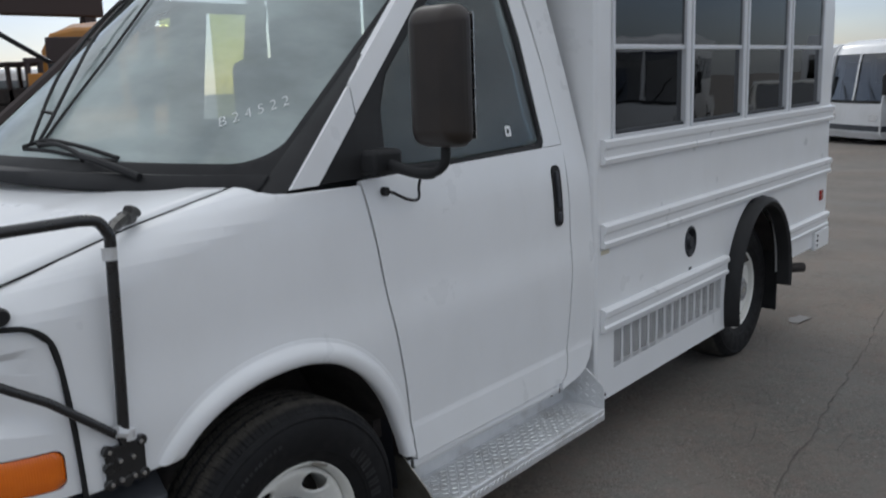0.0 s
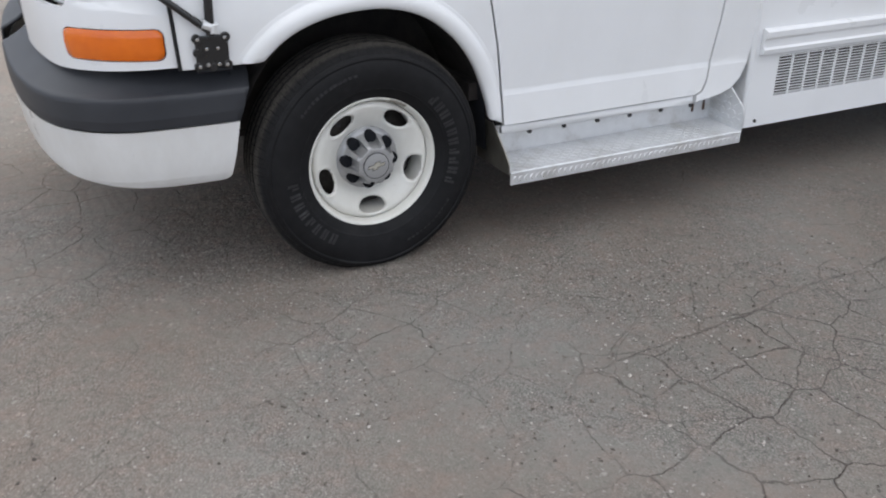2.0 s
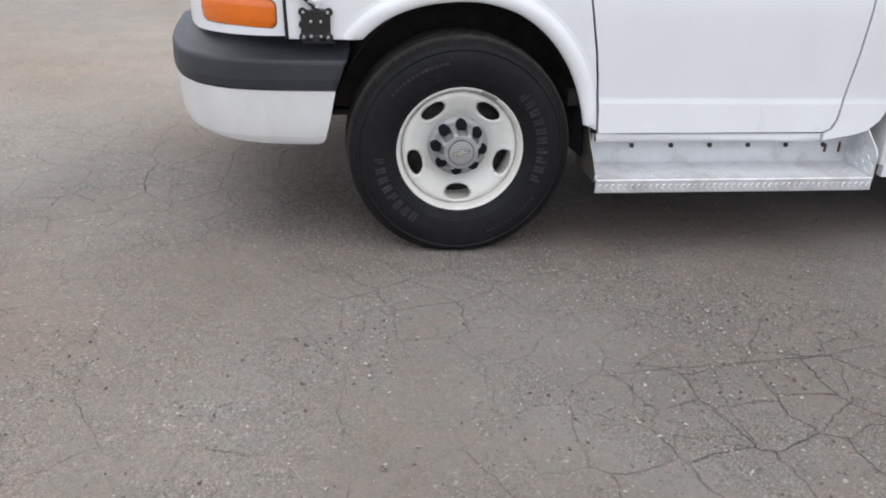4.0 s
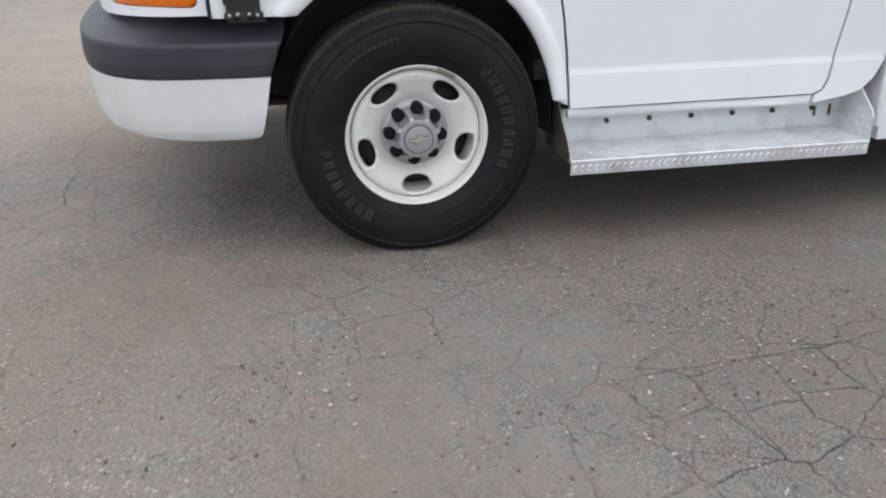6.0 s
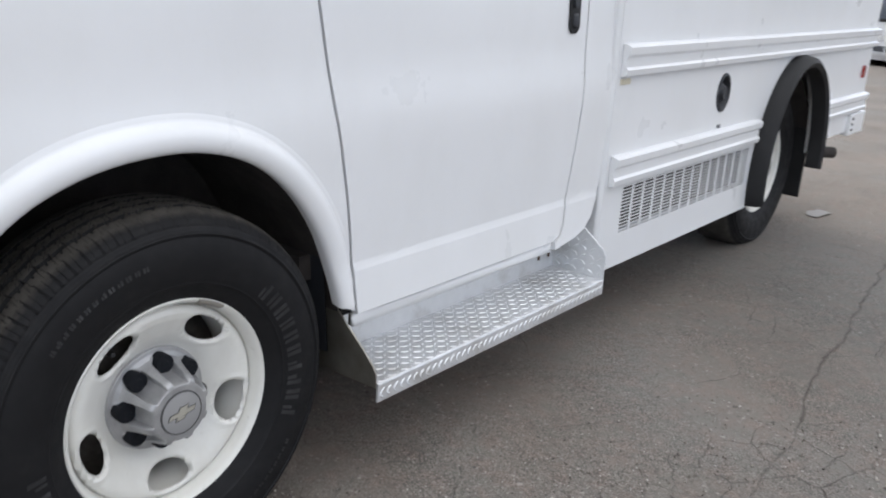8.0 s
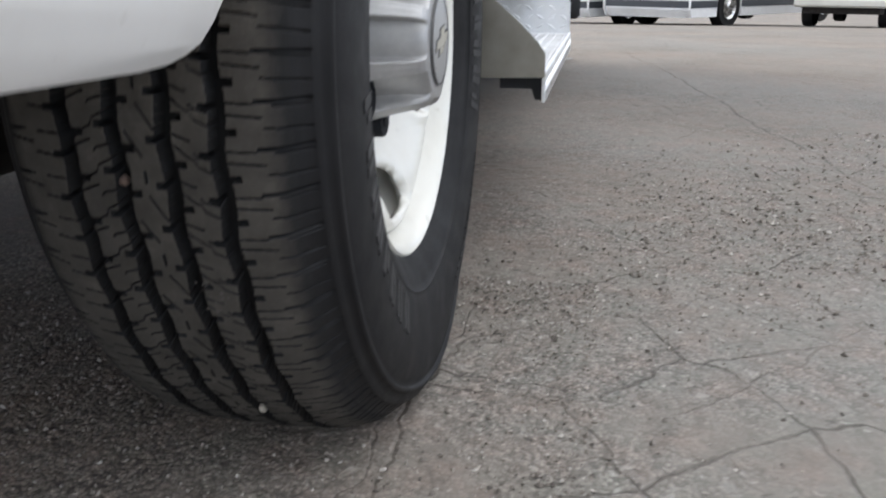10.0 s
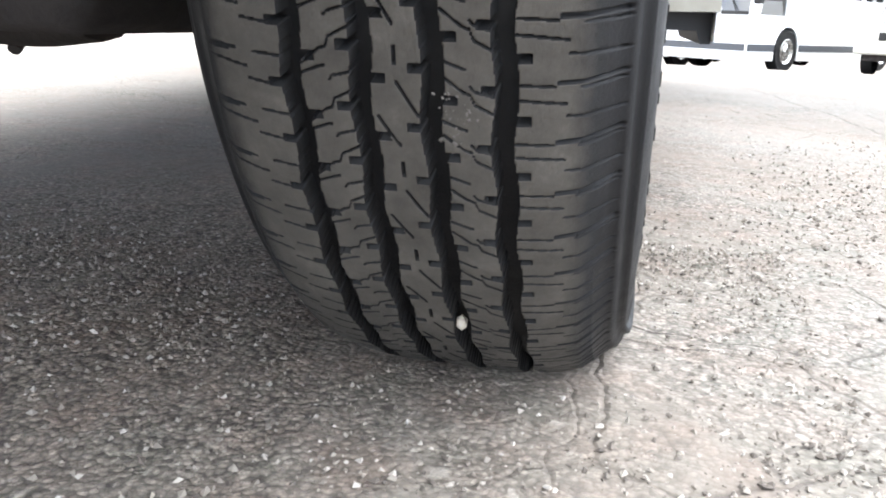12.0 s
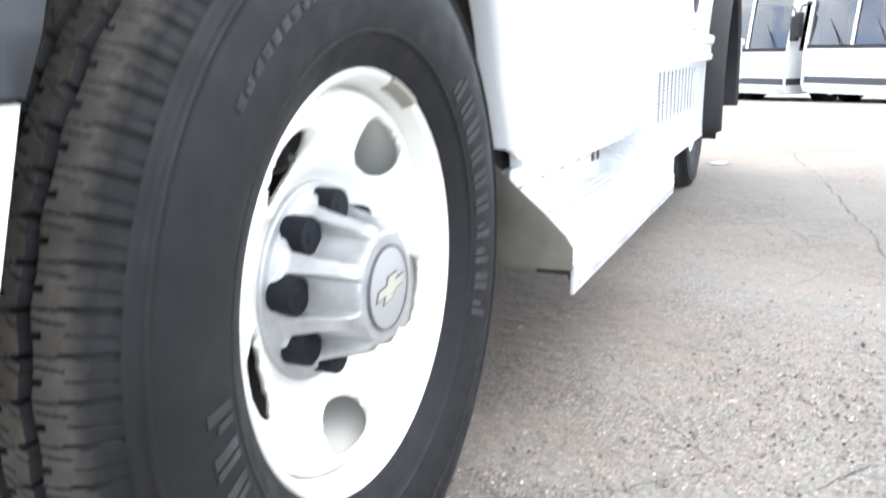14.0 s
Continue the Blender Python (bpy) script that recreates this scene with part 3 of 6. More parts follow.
BUMP_PLAN = smooth_line([(-0.40, -0.030, 0), (-0.55, -0.026, 0), (-0.70, -0.008, 0), (-0.80, 0.045, 0), (-0.88, 0.14, 0), (-0.935, 0.30, 0), (-0.97, 0.55, 0), (-0.99, 1.0, 0)], 8)


def along(plan, d):
    """A place d metres along a plan line, and the way out of the body there."""
    for p, q in zip(plan, plan[1:]):
        step = (q - p).length
        if d <= step:
            break
        d -= step
    t = (q - p).normalized()
    return p + t * d, Vector((-t.y, t.x, 0))


def cab(s, v, proud=0.0):
    """Side of the cab: s runs along the van (and round its front corner), v up the side and over the shoulder."""
    zs = interp(s, SHOULDER)
    y0 = interp(min(v, zs), SIDE)
    z, out_ = v, 0.0
    if v > zs and s < 0.36:
        phi = min((v - zs) / 0.10, math.pi / 2)
        y0 += 0.10 * (1 - math.cos(phi))
        z = zs + 0.10 * math.sin(phi)
    elif v > 1.31:
        y0 = 0.012 + 0.20 * (v - 1.31)
    if s >= -0.45:
        return (s, y0 - proud, z)
    p, nrm = along(FRONT_PLAN, -0.45 - s)
    t = Vector((nrm.x, nrm.y, 0)).normalized()
    q = p - t * (y0 - proud)
    return (q.x, q.y, z)


def upper(s, v, proud=0.0):
    """Side of the cab above the belt line, leaning in."""
    return (s, 0.012 + 0.20 * (v - 1.31) - proud, v)


def arch_line(grow=0.0):
    """Edge of the front wheel opening, from the bumper over the top to the sill."""
    pts = [(-0.392, 0.60), (-0.345, 0.695), (-0.300, 0.752), (-0.225, 0.808), (-0.12, 0.846), (0.0, 0.860), (0.10, 0.852), (0.20, 0.818), (0.29, 0.752), (0.36, 0.665), (0.408, 0.565), (0.435, 0.46), (0.445, 0.38)]
    ln = smooth_line([(x, z, 0) for x, z in pts], 4)
    c = Vector((0.02, 0.40, 0))
    return [((p + (p - c).normalized() * grow).x, (p + (p - c).normalized() * grow).y) for p in ln]


def door_gap(z):
    return interp(z, [(0.42, 0.484), (0.53, 0.478), (0.66, 0.465), (0.88, 0.420), (1.06, 0.390), (1.30, 0.352), (1.574, 0.345)])


def door_rear(z):
    return interp(z, [(0.42, 1.325), (0.53, 1.362), (0.70, 1.385), (0.91, 1.400), (1.10, 1.405), (1.32, 1.40), (1.60, 1.37), (1.95, 1.30)])


bus = thing("school_bus", "white cutaway-van school bus with dark side windows on grey asphalt", "bus")

# fender with a flared wheel lip
G = 0.004
arch = arch_line()


def seg_dist(x, z, line):
    """Distance from a place to a line of points."""
    best = 9.0
    for (x0, z0), (x1, z1) in zip(line, line[1:]):
        dx, dz = x1 - x0, z1 - z0
        t = max(0.0, min(1.0, ((x - x0) * dx + (z - z0) * dz) / (dx * dx + dz * dz)))
        best = min(best, math.hypot(x - x0 - t * dx, z - z0 - t * dz))
    return best


zg = [0.44, 0.50, 0.60, 0.70, 0.80, 0.90, 1.0, 1.1, 1.2, 1.295]
outer = [(p[0], p[1]) for p in arch if p[1] > 0.735 or (p[0] > 0 and p[1] > 0.44)]
outer += [(door_gap(z) - G, z) for z in zg] + [(0.20, 1.30), (0.10, 1.305), (0.05, 1.312), (0.01, 1.330)]
outer += [(s, interp(s, SHOULDER) + 0.150) for s in (-0.02, -0.15, -0.3, -0.45, -0.6, -0.72, -0.80)]
outer += [(-0.80, 1.133), (-0.655, 1.128), (-0.602, 1.118), (-0.566, 1.082), (-0.553, 1.01), (-0.546, 0.88), (-0.540, 0.735), (-0.34, 0.735)]
bm = bent(flat_panel(outer, step=0.025, rows=(0.531, 0.547)), cab)
fender = part("fender", bm, M_WHITE, bus, "white front fender with a flared wheel lip", solid=0.008)
# rolled lip round the wheel opening
LIP = [(0.003, -0.030), (-0.003, -0.004), (-0.002, 0.010), (0.004, 0.016), (0.014, 0.0205), (0.026, 0.0210), (0.036, 0.0185), (0.044, 0.0125), (0.049, 0.0060), (0.0515, 0.0022), (0.056, 0.0014), (0.062, 0.0010), (0.070, -0.003)]
run = [p for p in arch_line() if p[1] > 0.705 or (p[0] > 0 and p[1] > 0.44)]
lip_pos = np.zeros((len(run), len(LIP), 3))
for i, p in enumerate(run):
    p0, p1 = run[max(i - 1, 0)], run[min(i + 1, len(run) - 1)]
    tx, tz = p1[0] - p0[0], p1[1] - p0[1]
    ln = math.hypot(tx, tz)
    for j, (d, proud) in enumerate(LIP):
        d *= 1.02 if d > 0.004 else 1.0
        fade = interp(p[1] if p[0] < 0 else 1.0, [(0.70, 0.35), (0.80, 1.0)])
        ls, lv = p[0] - tz / ln * d, p[1] + tx / ln * d
        if p[0] < 0:
            lv = max(lv, 0.736)
        room = door_gap(lv) - 0.006 - ls
        if room < 0.012:               # the lip runs out into the edge beside the door
            ls += min(room, 0.0)
            proud = min(proud, 0.002 + max(room, 0.0))
        lip_pos[i, j] = cab(ls, lv, proud * (fade if proud > 0 else 1.0))
grid_mesh("wheel_lip", lip_pos, len(run), len(LIP), M_WHITE, fender, label="rolled white lip round the wheel opening")

# headlamp surround with a turn signal below
hl = [(-0.547, 0.742), (-0.553, 0.88), (-0.560, 1.01), (-0.574, 1.076), (-0.608, 1.108), (-0.66, 1.118), (-1.25, 1.11), (-1.25, 0.735), (-0.9, 0.73)]
pocket = rounded(-0.775, 0.915, -0.61, 1.055, 0.02) + [(-0.61, 0.935)]
hole_lamp = rounded(-0.855, 0.762, -0.573, 0.852, 0.022)
hole_head = rounded(-1.22, 0.90, -0.83, 1.06, 0.03)
bm = bent(flat_panel(hl, [hole_lamp, hole_head], step=0.03), lambda s, v: cab(s, v, -0.010 - interp(seg_dist(s, v, pocket), [(0.0, 0.006), (0.012, 0.0)]) - (0.010 if 0.915 < v < 1.055 and -0.775 < s < -0.61 else 0.0)))
surround = part("lamp_surround", bm, M_WHITE, bus, "white moulded headlamp surround", solid=0.02, bevel=0.004)
bm = bent(flat_panel(rounded(-0.852, 0.765, -0.576, 0.849, 0.02), step=0.02), lambda s, v: cab(s, v, -0.012 + 0.006 * (1 - ((v - 0.807) / 0.045) ** 2)))
part("turn_signal", bm, M_AMBER, bus, "ribbed amber plastic turn signal lens", solid=0.02)
bm = bent(flat_panel(rounded(-1.24, 0.89, -0.815, 1.07, 0.02), step=0.03), lambda s, v: cab(s, v, -0.060))
part("headlamp", bm, M_LENS, bus, "clear headlamp lens", solid=0.02)
# black seal round the surround
seal = [cab(s, v, -0.002) for s, v in [(-0.5435, 0.735), (-0.5495, 0.88), (-0.5565, 1.01), (-0.570, 1.079), (-0.605, 1.113), (-0.66, 1.123), (-0.80, 1.127), (-1.2, 1.12)]]
part("seal", tube(smooth_line(seal, 6), 0.006), M_GAP, bus)

# bumper
def bump_place(s, v, table, base):
    p, nrm = along(BUMP_PLAN, max(0.0, -0.40 - s))
    q = p + nrm * interp(v, table)
    return (q.x if s < -0.40 else s, q.y, v)


BL = 1.70
bm = bent(flat_panel([(-0.398, 0.575), (-0.385, 0.612), (-0.370, 0.656), (-0.352, 0.697), (-0.350, 0.72), (-BL, 0.76), (-BL, 0.590), (-0.85, 0.575)], step=0.03, rows=(0.656, 0.664, 0.669, 0.673, 0.677)),
          lambda s, v: bump_place(s, v, [(0.575, 0.012), (0.60, 0.016), (0.656, 0.0145), (0.664, 0.0125), (0.669, 0.009), (0.673, 0.002), (0.677, -0.009), (0.715, -0.078), (0.78, -0.12)], 0))
part("bumper_cover", bm, M_BUMPER, bus, "dark grey moulded bumper with a stepped top", solid=0.012)
bm = bent(flat_panel([(-0.485, 0.383), (-0.462, 0.384), (-0.450, 0.387), (-0.441, 0.393), (-0.435, 0.403), (-0.418, 0.474), (-0.400, 0.571), (-0.85, 0.571), (-BL, 0.586), (-BL, 0.490), (-1.25, 0.462), (-0.95, 0.42), (-0.78, 0.399), (-0.62, 0.385)], step=0.03),
          lambda s, v: bump_place(s, v, [(0.382, -0.030), (0.392, -0.021), (0.415, -0.010), (0.45, -0.002), (0.57, 0.010)], 0))
part("valance", bm, M_WHITE_PLASTIC, bus, "white plastic lower bumper valance", solid=0.01, bevel=0.003)

# grille between the lamps, and the far half of the front
bm = bent(flat_panel([(-1.256, 0.735), (-1.256, 1.10), (-1.66, 1.10), (-1.66, 0.735)], step=0.04), lambda s, v: cab(s, v, -0.03))
part("grille", bm, M_BUMPER, bus, "dark grey moulded grille", solid=0.02)
for z_bar in (0.82, 0.915, 1.01):
    bm = bent(flat_panel([(-1.256, z_bar - 0.015), (-1.256, z_bar + 0.015), (-1.66, z_bar + 0.015), (-1.66, z_bar - 0.015)], step=0.05), lambda s, v: cab(s, v, -0.016))
    part("grille_bar", bm, M_BUMPER, bus, solid=0.012)
for ob in [o for o in bus.children if o.name.split(".")[0] in ("fender", "lamp_surround", "turn_signal", "headlamp", "bumper_cover", "valance", "grille", "grille_bar")]:
    me = ob.data.copy()
    for v in me.vertices:
        v.co.y = 2 * MID_Y - v.co.y
    me.flip_normals()
    twin = new(ob.name.split(".")[0], me)
    twin.parent = bus
    for md in ob.modifiers:
        m2 = twin.modifiers.new(md.name, md.type)
        if md.type == "SOLIDIFY":
            m2.thickness, m2.offset, m2.use_even_offset = md.thickness, md.offset, False
        elif md.type == "BEVEL":
            m2.width, m2.segments, m2.limit_method, m2.angle_limit = md.width, 2, "ANGLE", md.angle_limit
        else:
            m2.keep_sharp = True

# hood
nu, nv = 26, 30
pos = np.zeros((nu, nv, 3))
for i in range(nu):
    for j in range(nv):
        w = j / (nv - 1)
        y = 0.100 + w * (2 * MID_Y - 0.200)
        k = (y - MID_Y) / (MID_Y - 0.100)
        rear = -0.02 - 0.14 * (1 - k * k)
        front = -0.78 - 0.10 * (1 - k * k)
        x = front + (rear - front) * i / (nu - 1)
        z = interp(x, SHOULDER) + 0.098 + (0.012 + 0.055 * (1 - i / (nu - 1))) * (1 - abs(k) ** 2.6)
        bead = abs(abs(k) - 0.62 - 0.1 * (x + 0.8))
        z += 0.008 * max(0.0, 1 - bead / 0.05)
        pos[i, j] = (x, y, z)
hood = grid_mesh("hood", pos, nu, nv, M_WHITE, bus, label="white hood with pressed creases", flip=True)
md = hood.modifiers.new("solid", "SOLIDIFY")
md.thickness = 0.012

seam = [Vector((x, interp(interp(x, SHOULDER), SIDE) / 2 + 0.097, interp(x, SHOULDER) + 0.0985)) for x in np.linspace(-0.80, -0.02, 14)]
part("hood_gap", tube(seam, 0.0030, 8), M_GAP, bus)

def turned(bm):
    bmesh.ops.reverse_faces(bm, faces=bm.faces[:])
    return bm


# windscreen
def screen(u, v, lift=0.0):
    """u from the near edge across to the far edge, v upwards."""
    k = 2 * u - 1
    y = MID_Y + k * (0.90 - 0.13 * v)
    x = 0.02 - 0.20 * (1 - k * k) + v * (0.84 - 0.06 * (1 - k * k))
    x += 0.10 * abs(k) ** 6
    z = 1.335 + 0.66 * v + 0.02 * (1 - k * k)
    return (x - lift * 0.7, y, z + lift * 0.7)


def on_screen(lift):
    return lambda p, q: screen(p / 1.8, q / 0.9, lift)


pane_edge = rounded(0.022, 0.045, 1.778, 0.885, 0.085, 8)
bm = turned(bent(flat_panel(pane_edge, step=0.06), on_screen(0.004)))
windscreen = part("windscreen", bm, M_GLASS, bus, "curved laminated windscreen with a green tint")
bm = turned(bent(flat_panel([(0.0, 0.0), (1.8, 0.0), (1.8, 0.9), (0.0, 0.9)], [pane_edge], step=0.05), on_screen(0.006)))
part("screen_trim", bm, M_BLACK, bus, "matt black trim round the windscreen", solid=0.006)
bm = turned(bent(flat_panel([(0.0, -0.055), (1.8, -0.055), (1.8, -0.003), (0.0, -0.003)], step=0.05), lambda p, q: screen(p / 1.8, q / 0.9, 0.022 + 0.012 * math.sin((q + 0.055) / 0.052 * math.pi))))
part("cowl", bm, M_BLACK, bus, "matt black plastic cowl below the windscreen", solid=0.02)
# rubber strip between screen and pillar
nv_ = 18
pos = np.zeros((3, nv_, 3))
for j in range(nv_):
    v_ = -0.06 + 1.06 * j / (nv_ - 1)
    p0 = Vector(screen(0.004, v_, 0.009))
    z_ = p0.z
    p2 = Vector(upper(0.113 + (z_ - 1.318) * 1.07, z_, -0.012))
    pos[0, j], pos[2, j] = p0, p2
    pos[1, j] = (p0 + p2) / 2 + Vector((-0.007, -0.007, 0.003))
grid_mesh("pillar_trim", pos, 3, nv_, M_BLACK, bus, label="matt black strip beside the windscreen")

# side of the cab above the belt: pillar and door frame, seen from outside
front_edge = lambda z: 0.110 + (z - 1.318) * 1.07
rear_edge = lambda z: 0.200 + (z - 1.312) * 1.06
pillar = [(front_edge(1.312), 1.312), (rear_edge(1.312), 1.312), (rear_edge(1.484), 1.484), (front_edge(1.570), 1.570)]
part("pillar", bent(flat_panel(pillar, step=0.05), upper), M_WHITE, bus, "white foot of the windscreen pillar", solid=0.03, bevel=0.006)

# door
zs_d = [0.430, 0.53, 0.62, 0.7, 0.8, 0.88, 1.0, 1.1, 1.2, 1.31]
door_out = [(door_gap(z) + G, z) for z in zs_d[:-1]] + [(0.352 + G, 1.308), (1.405, 1.322)] + [(door_rear(z) - G, z) for z in reversed(zs_d[1:-1])] + [(1.348, 0.478), (1.330, 0.444), (1.300, 0.432)]
door = part("door", bent(flat_panel(door_out, step=0.03, rows=(0.531, 0.547)), cab), M_WHITE, bus, "white driver's door, closed", solid=0.02, bevel=0.003)
frame_out = [(front_edge(1.578), 1.578), (front_edge(1.94), 1.94), (0.82, 1.968), (1.22, 1.968), (1.30, 1.90), (door_rear(1.6), 1.6), (1.405, 1.325), (1.285, 1.322), (1.297, 1.345), (1.262, 1.70), (1.225, 1.87), (1.16, 1.905), (0.88, 1.905), (rear_edge(1.87), 1.87), (rear_edge(1.492), 1.492)]
glass_out = [(0.475, 1.335), (0.495, 1.50), (0.545, 1.60), (0.835, 1.86), (0.90, 1.885), (1.14, 1.885), (1.20, 1.86), (1.235, 1.70), (1.275, 1.36), (1.262, 1.338), (0.8, 1.325)]
black_out = [(0.20, 1.313), (rear_edge(1.87) - 0.01, 1.88), (0.87, 1.912), (1.16, 1.912), (1.232, 1.875), (1.27, 1.70), (1.305, 1.345), (1.29, 1.318), (0.8, 1.314)]
part("door_frame", bent(flat_panel(frame_out, step=0.05), lambda s_, v: upper(s_, v, -0.003)), M_WHITE, door, solid=0.03, bevel=0.005)
part("window_seal", bent(flat_panel(black_out, [glass_out], step=0.05), lambda s_, v: upper(s_, v, -0.008)), M_BLACK, door, "black window surround", solid=0.015)
part("window_pane", bent(flat_panel(glass_out, step=0.1), lambda s_, v: upper(s_, v, -0.014)), M_DOORGLASS, door, "door window glass", solid=0.004)
handle = part("door_handle", bent(flat_panel(rounded(1.300, 1.030, 1.352, 1.255, 0.024), step=0.02), lambda s_, v: cab(s_, v, 0.006)), M_BLACK, door, "black recessed pull handle", solid=0.02, bevel=0.003)
part("grip", bent(flat_panel(rounded(1.312, 1.10, 1.330, 1.235, 0.008), step=0.02), lambda s_, v: cab(s_, v, 0.014)), M_BUMPER, door, solid=0.012, bevel=0.003)
part("lock_barrel", bent(flat_panel(rounded(1.314, 1.045, 1.340, 1.085, 0.012), step=0.02), lambda s_, v: cab(s_, v, 0.010)), M_BUMPER, door, solid=0.008)

part("sill_panel", bent(flat_panel([(0.486, 0.396), (1.304, 0.396), (1.304, 0.424), (0.486, 0.424)], step=0.1), lambda s_, v: cab(s_, 0.45, -0.008)[:2] + (v,)), M_WHITE, bus, "white sill below the door", solid=0.02)
# rear quarter of the cab
quarter = [(door_rear(z) + G, z) for z in (0.53, 0.7, 0.91, 1.1, 1.32, 1.6, 1.95)] + [(1.40, 2.0), (1.47, 1.85), (1.52, 1.54), (1.56, 1.2), (1.562, 0.6), (1.546, 0.53), (1.515, 0.472), (1.475, 0.437), (1.42, 0.420), (1.312, 0.404), (1.312, 0.427), (1.340, 0.441), (1.357, 0.475)]
part("cab_quarter", bent(flat_panel(quarter, step=0.04, rows=(0.531, 0.547)), cab), M_WHITE, bus, "white rear quarter panel of the cab", solid=0.02, bevel=0.004)
# dark inner shell behind the panel gaps
inner = [(0.475, 0.42), (1.50, 0.42), (1.52, 1.28), (-0.05, 1.24), (-0.05, 0.95), (0.20, 0.93), (0.33, 0.83), (0.42, 0.68), (0.465, 0.52)]
part("inner_shell", bent(flat_panel(inner, step=0.08), lambda s, v: cab(s, v, -0.035)), M_GAP, bus, solid=0.02)

# ---------------------------------------------------------------- coachwork
def side_windows():
    """Left and right edges of the four sash windows."""
    return [(1.688, 2.325), (2.400, 2.975), (3.045, 3.61), (3.685, 4.21)]


WZ0, WZ1, SASH = 1.335, 2.08, 1.675
rear_arch = arc(RX, 0.40, 0.40, 0, 180, 24, 0.48)
outer = [(BODY_X0, 0.262), (RX - 0.40, 0.262), (RX - 0.40, 0.40)] + rear_arch[::-1] + [(RX + 0.40, 0.45), (BODY_X1, 0.45), (BODY_X1, 2.45), (BODY_X0, 2.45)]
holes = [rounded(a0, WZ0, a1, WZ1, 0.008, 3) for a0, a1 in side_windows()]
VENT = [(1.702 + i * 0.0785, 1.702 + i * 0.0785 + 0.0685) for i in range(14)]
holes += [[(VENT[0][0], 0.378), (VENT[-1][1], 0.378), (VENT[-1][1], 0.538), (VENT[0][0], 0.538)]]
holes += [arc(2.42, 0.79, 0.055, 0, 345, 23, 0.07)]
bm = bent(flat_panel(outer, holes, step=0.25), lambda s, v: (s, BODY_Y + (0.0 if v < 2.1 else 0.25 * (v - 2.1)), v))
part("side_panel", bm, M_WHITE, bus, "white painted steel side of the coachwork", solid=0.03, smooth=False)
# front bulkhead beside the cab
bm = box(BODY_X0 - 0.012, BODY_X0 + 0.012, BODY_Y + 0.002, 0.30, 0.30, 2.45)
part("corner_panel", bm, M_WHITE, bus, bevel=0.01)
part("rear_panel", box(BODY_X1 - 0.03, BODY_X1, BODY_Y + 0.031, 2.01, 0.45, 2.45), M_WHITE, bus, bevel=0.01)
part("roof", box(1.2, BODY_X1, 0.03, 1.97, 2.45, 2.62), M_WHITE, bus, bevel=0.08)
part("cab_roof", box(0.80, 1.62, 0.15, 1.85, 1.985, 2.06), M_WHITE, bus, bevel=0.03)
part("bus_floor", box(0.4, BODY_X1, 0.06, 1.94, 0.50, 0.56), M_VOID, bus)

RAIL = [(0.000, -0.052), (0.0, -0.048), (0.020, -0.044), (0.024, -0.026), (0.016, -0.018), (0.016, 0.010), (0.026, 0.020), (0.028, 0.042), (0.014, 0.050), (0.0, 0.052)]


def rub_rail(x0, x1, z):
    bm = bmesh.new()
    ends = [[bm.verts.new((x, BODY_Y - d - 0.001, z + h)) for d, h in RAIL] for x in (x0, x1)]
    for i in range(len(RAIL) - 1):
        bm.faces.new((ends[0][i], ends[0][i + 1], ends[1][i + 1], ends[1][i]))
    bm.faces.new(ends[0])
    bm.faces.new(ends[1][::-1])
    bmesh.ops.recalc_face_normals(bm, faces=bm.faces[:])
    return part("rub_rail", bm, M_WHITE, bus, "white ribbed steel rub rail", smooth=False, bevel=0.003)


for z0, x_end in ((1.275, BODY_X1), (0.945, BODY_X1), (0.600, RX - 0.42)):
    rub_rail(1.592, x_end, z0)
rub_rail(RX + 0.45, BODY_X1, 0.600)

for a0, a1 in side_windows():
    fr = flat_panel(rounded(a0 - 0.014, WZ0 - 0.010, a1 + 0.014, WZ1 + 0.014, 0.008, 3), [rounded(a0 + 0.004, WZ0 + 0.004, a1 - 0.004, WZ1 - 0.004, 0.006, 3)], 0.4)
    win = part("side_window", bent(fr, lambda s, v: (s, BODY_Y - 0.010, v)), M_TRIM, bus, "aluminium-framed sash window with dark glass", solid=0.030, bevel=0.002)
    part("sash_sill", box(a0 + 0.004, a1 - 0.004, BODY_Y - 0.002, BODY_Y + 0.018, WZ0 + 0.004, WZ0 + 0.020), M_BUMPER, win, "dark lower sash rail", bevel=0.003)
    part("sash_rail", box(a0 + 0.01, a1 - 0.01, BODY_Y - 0.004, BODY_Y + 0.02, SASH - 0.010, SASH + 0.010), M_TRIM, win, bevel=0.003)
    part("pane", box(a0 + 0.005, a1 - 0.005, BODY_Y + 0.012, BODY_Y + 0.016, WZ0 + 0.005, SASH), M_TINTED, win, "dark tinted glass")
    part("pane", box(a0 + 0.005, a1 - 0.005, BODY_Y + 0.002, BODY_Y + 0.006, SASH, WZ1 - 0.005), M_TINTED, win, "dark tinted glass")

for a0, a1 in VENT:
    bm = bmesh.new()
    for k in range(14):
        z = 0.384 + k * 0.0114
        box(a0 - 0.001, a1 + 0.001, BODY_Y + 0.001, BODY_Y + 0.003, z, z + 0.0038, bm)
    part("louvre", bm, M_WHITE, bus, "white pressed louvre slots", smooth=False)
for (_, a1), (a0, _) in zip(VENT, VENT[1:]):
    part("vent_bar", box(a1, a0, BODY_Y, BODY_Y + 0.004, 0.377, 0.539), M_WHITE, bus, smooth=False)
part("vent_backing", box(1.69, 2.82, BODY_Y + 0.04, BODY_Y + 0.05, 0.36, 0.56), M_VOID, bus)

